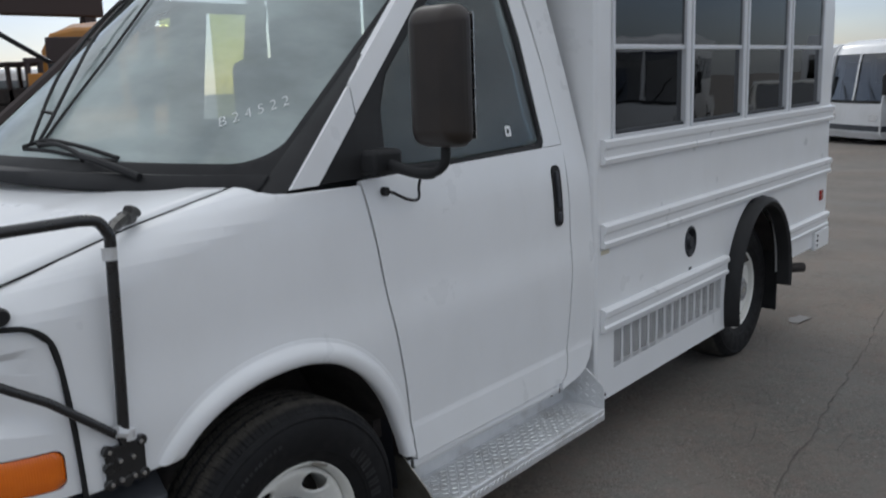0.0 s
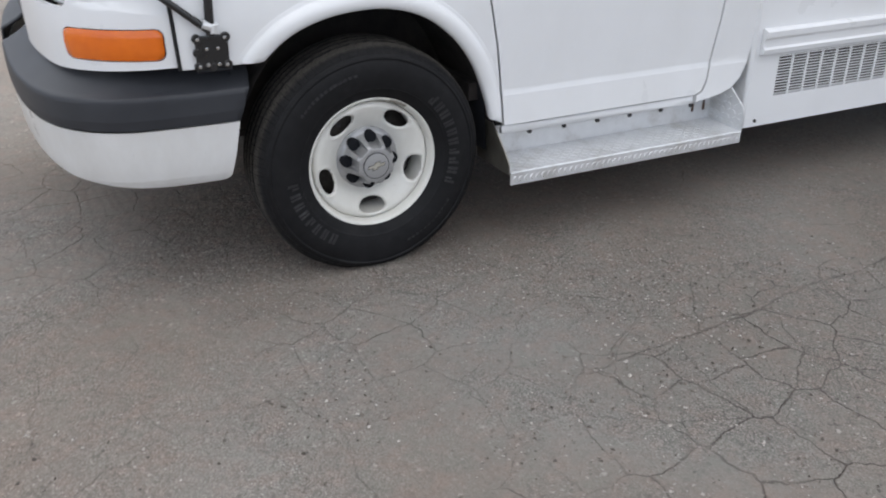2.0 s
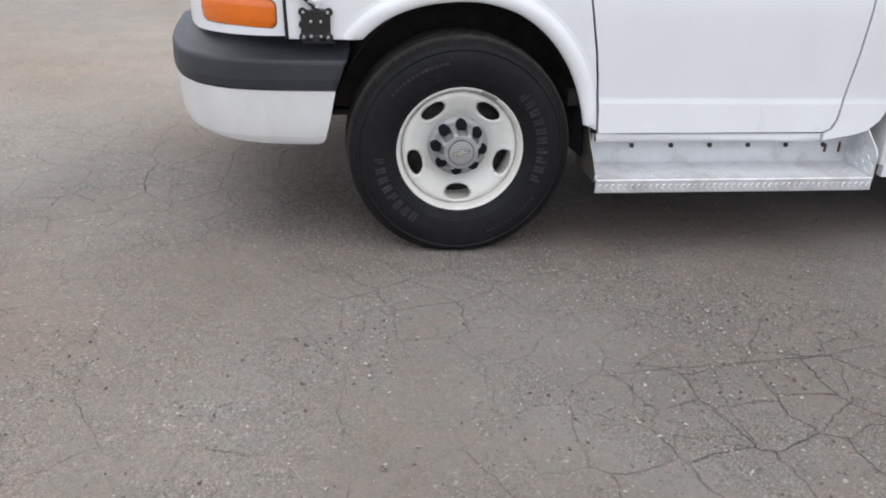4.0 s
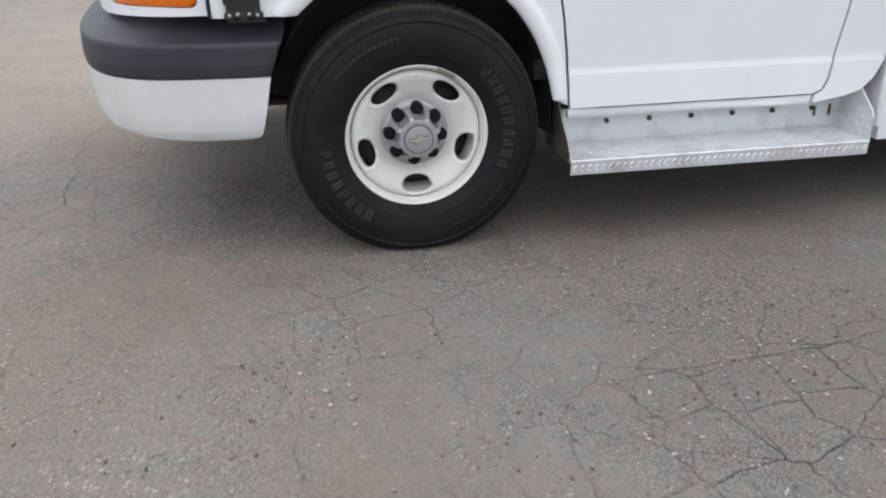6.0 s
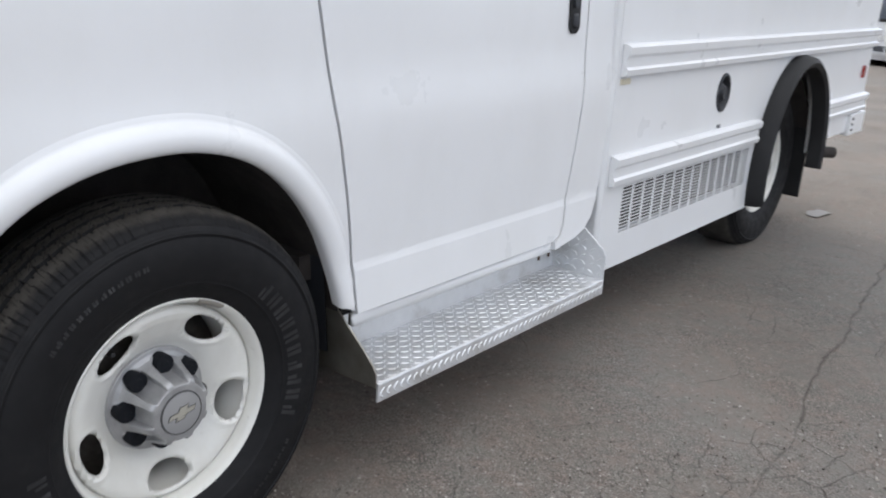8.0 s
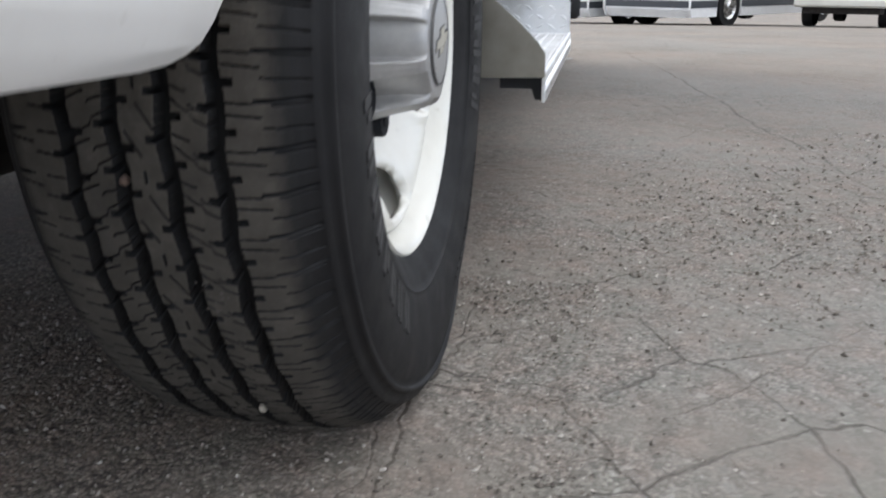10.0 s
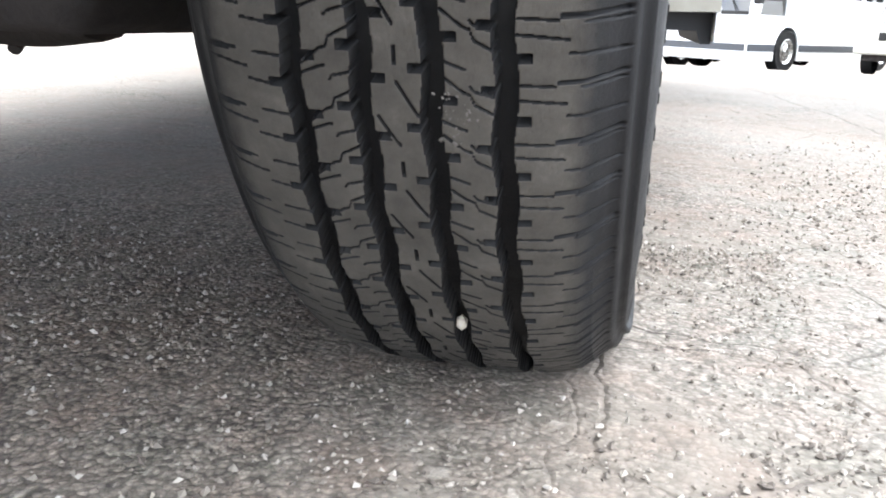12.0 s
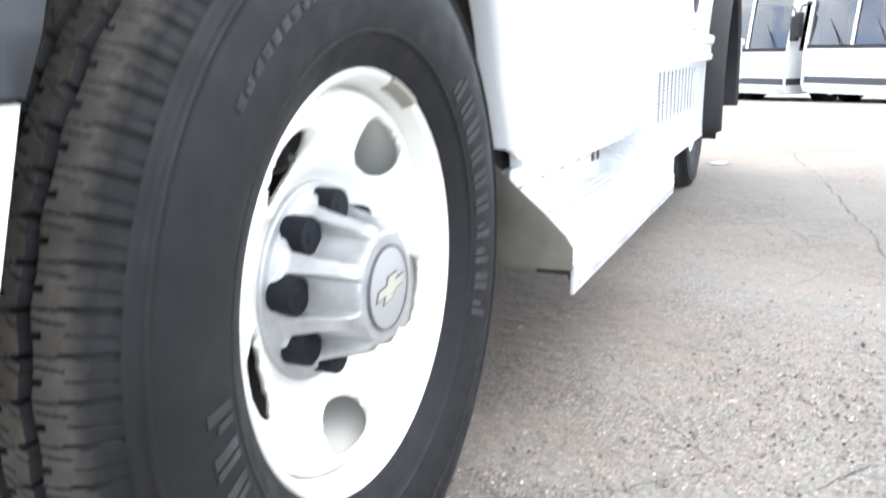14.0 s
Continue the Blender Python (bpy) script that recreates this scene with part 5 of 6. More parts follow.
    part("badge_rim", lathe([(0.0415, -0.0470), (0.0424, -0.0476), (0.0438, -0.0474), (0.0446, -0.0440)], 56), M_EDGE, w)
    for k, (grow, y0, y1, mat, name) in enumerate(((0.0, -0.0482, -0.0468, M_EDGE, "badge_bar"), (-0.0016, -0.0488, -0.0474, M_BADGE, "badge_face"))):
        bm = flat_panel([(x * 0.029 + grow * math.copysign(1, x), z * 0.013 + grow * math.copysign(1, z)) for x, z in ((-1, -0.42), (-0.36, -0.42), (-0.36, -1), (0.36, -1), (0.36, -0.42), (1, -0.42), (1, 0.42), (0.36, 0.42), (0.36, 1), (-0.36, 1), (-0.36, 0.42), (-1, 0.42))], step=1)
        for v in bm.verts:
            v.co = Vector((v.co.x + v.co.z * 0.55, y0, v.co.z))
        bmesh.ops.rotate(bm, verts=bm.verts[:], cent=(0, 0, 0), matrix=Matrix.Rotation(radians(-8), 3, "Y"))
        part(name, bm, mat, w, "plain raised badge bar with a dark edge" if not k else "", smooth=False, solid=y1 - y0)
    return w


wheel = wheel_at(AX, 0.0, True)
rear = wheel_at(RX + 0.02, 0.075, False)

# ---------------------------------------------------------------- mirror tubing at the front
tub = smooth_line([(-0.457, -0.045, 0.83), (-0.450, -0.050, 1.05), (-0.441, -0.050, 1.27)], 4) + smooth_line([(-0.4405, -0.050, 1.285), (-0.462, -0.046, 1.318), (-0.50, -0.04, 1.325)], 5) + [Vector((-1.15, 0.12, 1.30))]
guard = part("mirror_bracket", tube(tub, 0.0125, 12), M_TUBE, bus, "black tubular mirror bracket bolted to the fender")
part("brace", tube([(-0.465, -0.048, 0.845), (-0.61, -0.05, 0.970), (-1.10, 0.08, 1.29)], 0.010, 10), M_TUBE, guard)
bm = bent(flat_panel(rounded(-0.502, 0.737, -0.412, 0.827, 0.008), step=0.05), lambda s, v: cab(s, v, 0.012))
plate = part("mount_plate", bm, M_TUBE, guard, "square black mounting plate with eight bolts", solid=0.008)
for px, pz in ((-0.497, 0.743), (-0.497, 0.821), (-0.417, 0.743), (-0.417, 0.821), (-0.457, 0.738), (-0.497, 0.782)):
    bm = lathe([(0.0, -0.006), (0.011, -0.006), (0.013, -0.004), (0.013, 0.004)], 14)
    base_p = Vector(cab(px, pz, 0.008))
    for v in bm.verts:
        v.co += base_p
    part("plate_ear", bm, M_TUBE, guard)
for px, pz in [(-0.495, 0.744), (-0.495, 0.820), (-0.42, 0.744), (-0.42, 0.820), (-0.472, 0.747), (-0.442, 0.747), (-0.472, 0.792), (-0.442, 0.792)]:
    bm = lathe([(0.0, -0.006), (0.005, -0.005), (0.006, 0.0)], 10)
    base_p = Vector(cab(px, pz, 0.012))
    for v in bm.verts:
        v.co += base_p
    part("bolt", bm, M_CHROME, guard)

# big side mirror
bm = bmesh.new()
bmesh.ops.create_cube(bm, size=1, matrix=Matrix.LocRotScale((0.385, -0.268, 1.585), None, (0.095, 0.185, 0.37)))
for v in bm.verts:
    if v.co.x < 0.385:
        v.co.y = -0.268 + (v.co.y + 0.268) * 0.86
        v.co.z = 1.585 + (v.co.z - 1.585) * 0.94
mir = part("side_mirror", bm, M_MIRROR, bus, "large brown-black plastic side mirror housing", bevel=0.042)
mir.modifiers["bevel"].segments = 5
part("mirror_glass", box(0.4335, 0.436, -0.345, -0.19, 1.425, 1.745), M_CHROME, mir, bevel=0.001)
part("mirror_arm", tube(smooth_line([(0.40, -0.268, 1.41), (0.40, -0.262, 1.362), (0.40, -0.22, 1.335), (0.395, -0.15, 1.335), (0.39, -0.04, 1.36)], 6), [0.013] * 12 + [0.016] * 13, 12), M_BLACK, mir)
part("mirror_foot", box(0.335, 0.445, -0.075, 0.0, 1.325, 1.395), M_BLACK, mir, bevel=0.015)

# ---------------------------------------------------------------- details on the cab
def strip(points, r, name, mat, parent, label=""):
    return part(name, tube(smooth_line(points, 6), r, 8), mat, parent, label)


# wipers: one parked along the cowl, one standing up the glass
w1 = strip([screen(0.505, 0.085, 0.012), screen(0.435, 0.108, 0.020), screen(0.33, 0.090, 0.020), screen(0.235, 0.060, 0.010)], 0.0065, "wiper_blade", M_BLACK, bus, "black wiper blade parked above the cowl")
strip([screen(0.505, 0.080, 0.006), screen(0.40, 0.075, 0.006), screen(0.33, 0.062, 0.006), screen(0.235, 0.050, 0.006)], 0.006, "wiper_rubber", M_BLACK, w1)
strip([screen(0.45, 0.090, 0.018), screen(0.38, 0.085, 0.030), screen(0.305, 0.052, 0.030), screen(0.285, 0.030, 0.030)], 0.0075, "wiper_bridge", M_BLACK, w1)
strip([screen(0.295, 0.045, 0.030), screen(0.23, 0.015, 0.045), screen(0.15, -0.025, 0.035)], 0.011, "wiper_arm", M_BLACK, w1)
w2 = strip([screen(0.45, 0.085, 0.012), screen(0.485, 0.30, 0.012), screen(0.515, 0.49, 0.012), screen(0.595, 0.82, 0.012), screen(0.61, 0.88, 0.012)], 0.0045, "wiper_blade", M_BLACK, bus, "black wiper blade standing up the glass")
strip([screen(0.475, 0.09, 0.020), screen(0.505, 0.185, 0.035), screen(0.60, 0.395, 0.045), screen(0.70, 0.675, 0.045), screen(0.74, 0.84, 0.035)], 0.0055, "wiper_arm", M_BLACK, w2)
strip([screen(0.452, 0.09, 0.020), screen(0.475, 0.195, 0.028), screen(0.55, 0.395, 0.032), screen(0.65, 0.60, 0.032), screen(0.735, 0.84, 0.028)], 0.0055, "wiper_rod", M_BLACK, w2)
for (u0_, v0_), (u1_, v1_) in (((0.52, 0.215), (0.485, 0.215)), ((0.665, 0.58), (0.64, 0.58))):
    part("arm_link", tube([screen(u0_, v0_, 0.038), screen(u1_, v1_, 0.028)], 0.006, 6), M_BLACK, w2)

# stock number written on the glass
curve = bpy.data.curves.new("stock_number", "FONT")
curve.body, curve.size, curve.extrude, curve.shear, curve.offset = "B 2 4 5 2 2", 0.050, 0.0002, 0.25, -0.0008
tmp = new("stock_number_text", curve)
txt_mesh = bpy.data.meshes.new_from_object(tmp.evaluated_get(bpy.context.evaluated_depsgraph_get()))
bpy.data.objects.remove(tmp)
txt_mesh.materials.append(M_CHALK)
txt = new("stock_number", txt_mesh)
o_, r_ = Vector(screen(0.108, 0.182, 0.010)), Vector(screen(0.036, 0.275, 0.010))
up_ = Vector(screen(0.10, 0.40, 0.010)) - Vector(screen(0.10, 0.22, 0.010))
ex = (r_ - o_).normalized()
ez = ex.cross(up_).normalized()
ey = ez.cross(ex)
wide = max(v.co.x for v in txt_mesh.vertices)
k_ = (r_ - o_).length / wide
txt.matrix_world = Matrix.Translation(o_) @ Matrix((ex, ey, ez)).transposed().to_4x4() @ Matrix.Diagonal((k_, k_ * 1.15, 1, 1))
txt.parent = windscreen
tagged(txt, "white hand-marked stock number on the glass")

# aerial lead below the mirror, hood catch and round bump stop
lead = strip([cab(0.435, 1.268, 0.012), cab(0.455, 1.262, 0.02), cab(0.50, 1.238, 0.03), cab(0.545, 1.235, 0.03), cab(0.562, 1.27, 0.025), cab(0.555, 1.32, 0.06)], 0.0045, "mirror_lead", M_BLACK, bus, "thin black mirror heater lead")
part("lead_plug", tube([cab(0.433, 1.268, 0.0), cab(0.436, 1.268, 0.016)], 0.013, 12), M_BLACK, lead)
catch = strip([(-0.44, -0.045, 1.290), (-0.40, 0.0, 1.297), (-0.35, 0.05, 1.300), (-0.315, 0.085, 1.297)], [0.012] * 6 + [0.014] * 6 + [0.018] * 7, "hood_clamp", M_BOLT, guard, "bare metal clamp from the tube to the hood edge")
strip([(-0.335, 0.055, 1.318), (-0.31, 0.08, 1.312), (-0.285, 0.105, 1.300)], 0.011, "clamp_jaw", M_BOLT, guard)
bm = lathe([(0.0, -0.030), (0.014, -0.030), (0.019, -0.024), (0.019, -0.008), (0.012, -0.004), (0.012, 0.010)], 20)
bp_ = Vector(cab(-0.66, 1.155, 0.004))
for v in bm.verts:
    v.co += bp_
part("rubber_stop", bm, M_BLACK, bus, "round black rubber stop on the fender")
strip([bp_ + Vector((-0.02, -0.02, 0.0)), bp_ + Vector((-0.06, -0.04, 0.035)), bp_ + Vector((-0.14, -0.02, 0.055))], 0.010, "stop_arm", M_TUBE, bus)
part("tube_collar", tube([(-0.447, -0.0455, 0.835), (-0.447, -0.046, 0.858)], 0.017, 12), M_ALU, guard)
part("brace_eye", tube([(-0.447, -0.047, 0.848), (-0.478, -0.05, 0.862)], 0.014, 10), M_ALU, guard)
part("tube_collar", tube([(-0.4452, -0.05, 1.235), (-0.445, -0.05, 1.262)], 0.0165, 12), M_ALU, guard)
part("bumper_pad", bent(flat_panel([(-0.50, 0.722), (-0.40, 0.722), (-0.40, 0.734), (-0.50, 0.734)], step=0.05), lambda s_, v: (s_, -0.012 - (0.734 - v) * 0.6, v)), M_BUMPER, bus, solid=0.01)
part("window_sticker", bent(flat_panel(rounded(1.085, 1.375, 1.118, 1.412, 0.006), [rounded(1.094, 1.384, 1.108, 1.402, 0.004)], 0.1), lambda s_, v: cab(s_, v, -0.0105)), M_CHALK, door, "small white inspection sticker", solid=0.0006)
part("sealant", box(1.596, 1.66, BODY_Y - 0.0025, BODY_Y, 0.872, 0.890), M_OLDWHITE, bus, "yellowed sealant under the rail", bevel=0.001)
part("filler_mark", box(2.405, 2.435, BODY_Y - 0.0015, BODY_Y, 0.655, 0.668), M_BUMPER, bus)
for bx_, bz_ in ((1.625, 0.285), (4.24, 0.46), (4.24, 0.49), (4.24, 0.52)):
    bm = lathe([(0.0, -0.006), (0.006, -0.005), (0.008, 0.0)], 10)
    for v in bm.verts:
        v.co += Vector((bx_, BODY_Y - (0.02 if bx_ > 4 else 0.0), bz_))
    part("rivet", bm, M_BOLT, bus)
for k_, (sx, sh) in enumerate(((1.388, 0.075), (1.443, 0.09))):
    part("gusset_bolt", box(sx, sx + 0.009, 0.060, 0.067, 0.325, 0.325 + sh * 0.45), M_RUST, step_ob, bevel=0.004)
# stone and chalky scuff on the tread
bm = bmesh.new()
bmesh.ops.create_icosphere(bm, subdivisions=1, radius=0.0052)
for v in bm.verts:
    v.co = Vector((v.co.x * 0.8, v.co.y * 0.8, v.co.z * 1.0)) * (1 + 0.15 * noise.noise(v.co * 300))
    v.co += Vector((-TYRE_R * math.cos(radians(47.2)) + 0.002, 0.0548, -TYRE_R * math.sin(radians(47.2)) + 0.002))
part("stuck_stone", bm, M_STONE, wheel, "pale stone stuck in a tread groove")

bm = bmesh.new()
bmesh.ops.create_icosphere(bm, subdivisions=1, radius=0.0042)
for v in bm.verts:
    v.co += Vector((-TYRE_R * math.cos(radians(9.6)) + 0.006, 0.0895, -TYRE_R * math.sin(radians(9.6))))
part("stuck_stone", bm, M_RUSTSTONE, wheel, "small reddish stone in a tread groove")
rng = np.random.RandomState(4)
bm = bmesh.new()
for k in range(34):
    ang = radians(-157.6) + rng.normal(0, 0.022)
    yy = 0.0442 + rng.normal(0, 0.0045)
    rr = TYRE_R - 0.0002
    c_ = Vector((rr * math.cos(ang), yy, rr * math.sin(ang)))
    tz_, ny_ = Vector((-math.sin(ang), 0, math.cos(ang))), Vector((0, 1, 0))
    sz = 0.0004 + 0.0012 * rng.rand() ** 2
    n_ = Vector((math.cos(ang), 0, math.sin(ang)))
    ring = [bm.verts.new(c_ + (tz_ * math.cos(b) + ny_ * math.sin(b)) * sz * rng.uniform(0.6, 1.3)) for b in np.linspace(0, 6.28, 6)[:-1]]
    top = bm.verts.new(c_ + n_ * 0.0006)
    for i in range(5):
        bm.faces.new((ring[i], ring[(i + 1) % 5], top))
bmesh.ops.recalc_face_normals(bm, faces=bm.faces[:])
tagged(part("scuff", bm, M_SCUFF, wheel, "pale chalky scuff on the tread", smooth=False), kind="stuff")

# ---------------------------------------------------------------- inside the bus
part("dashboard", box(0.10, 0.55, 0.14, 1.86, 1.00, 1.335), M_DASH, bus, "grey moulded dashboard", bevel=0.06)
sw = bmesh.new()
for k in range(24):
    a0, a1 = 2 * math.pi * k / 24, 2 * math.pi * (k + 1) / 24
    c_ = Vector((0.66, 0.52, 1.30))
    f_ = lambda q: c_ + Vector((0.08 * math.sin(q), 0.185 * math.cos(q), 0.17 * math.sin(q)))
    tube([f_(a0), f_(a1)], 0.014, 6, sw, False)
part("steering_wheel", sw, M_BLACK, bus, "black steering wheel")


def seat(x, y, w, h):
    bm = box(x, x + 0.45, y, y + w, 0.82, 0.98)
    box(x + 0.36, x + 0.52, y, y + w, 0.95, 0.95 + h, bm)
    return part("seat", bm, M_SEAT, bus, "dark vinyl bench seat", bevel=0.05)


seat(0.85, 0.25, 0.5, 0.75)
seat(0.85, 1.25, 0.5, 0.75)
for sx in (1.95, 2.65, 3.35):
    seat(sx, 0.12, 0.75, 0.62)
    seat(sx, 1.13, 0.75, 0.62)
far = [(BODY_X0, 0.46), (BODY_X1, 0.46), (BODY_X1, 2.45), (BODY_X0, 2.45)]
holes_f = [[(a0, WZ0), (a1, WZ0), (a1, WZ1), (a0, WZ1)] for a0, a1 in side_windows()]
bm = bent(flat_panel(far, holes_f, step=0.5), lambda s_, v: (s_, 2.04 - (0.0 if v < 2.1 else 0.25 * (v - 2.1)), v))
part("side_panel", bm, M_WHITE, bus, "white painted steel side of the coachwork", solid=0.03)
for a0, a1 in side_windows():
    part("pane", box(a0, a1, 2.012, 2.016, WZ0, WZ1), M_TINTED, bus, "dark tinted glass")
far_door = [(-0.30, 0.47), (1.56, 0.47), (1.56, 1.97), (0.80, 1.97), (0.16, 1.34), (-0.30, 1.28)]
far_holes = [[(0.42, 1.36), (0.86, 1.36), (0.86, 1.86)], [(0.93, 1.36), (1.02, 1.36), (1.02, 1.90), (0.93, 1.88)], [(1.20, 1.42), (1.45, 1.42), (1.45, 1.92), (1.20, 1.92)]]
bm = bent(flat_panel(far_door, far_holes, step=0.3), lambda s_, v: (s_, 1.99 - max(0.0, v - 1.31) * 0.2, v))
part("far_door", bm, M_DASH, bus, "far cab side with door windows", solid=0.03)
for x0_, x1_, z0_, z1_ in ((0.90, 1.05, 1.33, 1.92), (1.17, 1.48, 1.39, 1.95)):
    part("far_pane", box(x0_, x1_, 1.80, 1.804, z0_, z1_), M_AMBERGLASS, bus, "yellow-tinted window of the far cab side")
# the far pillar's shade is put into its dark brown colour
part("far_pillar", tube([(0.03, 1.95, 1.335), (0.228, 1.95, 1.480), (0.471, 1.95, 1.665), (0.822, 1.95, 1.957)], 0.026, 8), M_BROWN, bus, "far windscreen pillar coloured dark for its shade")
far_arm = part("far_mirror_arm", tube([(0.10, 2.15, 1.978), (0.548, 2.15, 1.712)], 0.012, 8), M_TUBE, bus, "black tubular arm of the far mirror")
part("arm_drop", tube([(0.552, 2.15, 1.705), (0.545, 2.15, 1.40)], 0.011, 8), M_TUBE, far_arm)
part("bulkhead", box(1.56, 1.60, 0.30, 1.95, 0.5, 0.95), M_HEADLINER, bus)
part("engine_bay", box(-0.70, -0.05, 0.40, 1.60, 0.45, 1.10), M_VOID, bus)
part("firewall", box(-0.02, 0.02, 0.12, 1.88, 0.90, 1.25), M_VOID, bus)
part("far_wheel", lathe([(0.0, 0.0), (0.20, 0.0), (0.22, -0.02), (0.36, 0.0), (0.386, 0.05), (0.386, 0.16), (0.34, 0.20), (0.0, 0.2)], 40, AX, AZ), M_TYRE, bus, "black front tyre").location = (0, 1.78, 0.0)
part("far_wheel", lathe([(0.0, 0.0), (0.20, 0.0), (0.22, -0.02), (0.36, 0.0), (0.386, 0.05), (0.386, 0.16), (0.34, 0.20), (0.0, 0.2)], 40, RX, AZ), M_TYRE, bus, "black rear tyre").location = (0, 1.78, 0.0)
part("hanging_clip", tube([(0.07, 0.60, 0.245), (0.072, 0.60, 0.222), (0.060, 0.598, 0.212)], [0.010, 0.009, 0.007], 8), M_VOID, bus)
part("lower_arm", tube(smooth_line([(-0.05, 0.42, 0.262), (0.03, 0.55, 0.250), (0.09, 0.72, 0.252), (0.12, 0.95, 0.27)], 4), 0.032, 12), M_VOID, bus, "rusty lower suspension arm")

# ---------------------------------------------------------------- litter and grit
paper = mesh_of("paper_scrap", bent(flat_panel([(4.02, -0.03), (4.20, -0.06), (4.22, 0.02), (4.10, 0.05), (4.03, 0.02)], step=0.04), lambda s_, v: (s_, v, ground_z(s_) + 0.006 + 0.006 * noise.noise((s_ * 30, v * 30, 0)))), M_PAPER, solid=0.001)
tagged(paper, "flattened scrap of dirty paper on the asphalt", "litter")
rng = np.random.RandomState(11)
verts, faces = [], []
base_v = np.array([(1, 0, 0.1), (0, 0.8, 0), (-1, 0.1, -0.1), (0.1, -0.8, 0.1), (0.2, 0.1, 0.7), (0.0, 0.0, -0.5)])
base_f = [(0, 1, 4), (1, 2, 4), (2, 3, 4), (3, 0, 4), (1, 0, 5), (2, 1, 5), (3, 2, 5), (0, 3, 5)]
for k in range(62000):
    if k > 44000:
        px, py = rng.uniform(-1.8, 1.8), rng.uniform(-2.4, -0.5)
    elif k > 14000:
        px, py = rng.uniform(-0.62, 0.35), rng.uniform(-0.22, 0.75)
    elif k > 9000:
        px, py = rng.normal(0.68, 0.30), rng.normal(-0.36, 0.17)
    elif k < 5200:
        px, py = rng.uniform(-0.75, 1.4), rng.uniform(-0.95, 0.55)
    else:
        px, py = rng.uniform(-1.6, 3.5), rng.uniform(-2.3, 0.6)
    if abs(px - 0.012) < 0.14 and -0.06 < py < 0.22:
        continue
    clump = value_noise(np.array([px]), np.array([py]), 0.35, 9)[0]
    if rng.rand() > (0.20 if k < 9000 else 0.30 if k < 14000 else 0.70 if k < 44000 else 0.40) + 0.75 * clump:
        continue
    sz = (0.0013 if k < 14000 else 0.0011) + (0.0024 if k < 14000 else 0.0026) * rng.rand() ** (2.4 if k < 14000 else 3.0)
    if 9000 < k < 14000:
        sz = 0.0016 + 0.0036 * rng.rand() ** 2.2
    if k > 44000:
        sz = 0.0022 + 0.0052 * rng.rand() ** 3
    ang = rng.uniform(0, 6.28)
    c_, s_ = math.cos(ang), math.sin(ang)
    jit = base_v * rng.uniform(0.55, 1.35, base_v.shape) + rng.uniform(-0.25, 0.25, base_v.shape)
    q = np.stack([jit[:, 0] * c_ - jit[:, 1] * s_, jit[:, 0] * s_ + jit[:, 1] * c_, jit[:, 2]], 1) * sz + (px, py, ground_z(px) + sz * 0.30)
    n0 = len(verts)
    verts += q.tolist()
    faces += [tuple(i + n0 for i in f) for f in base_f]
me = bpy.data.meshes.new("grit")
me.from_pydata(verts, [], faces)
me.materials.append(M_GRIT)
tagged(new("grit", me), "loose pale grit and chips lying on the asphalt", "gravel", kind="stuff")


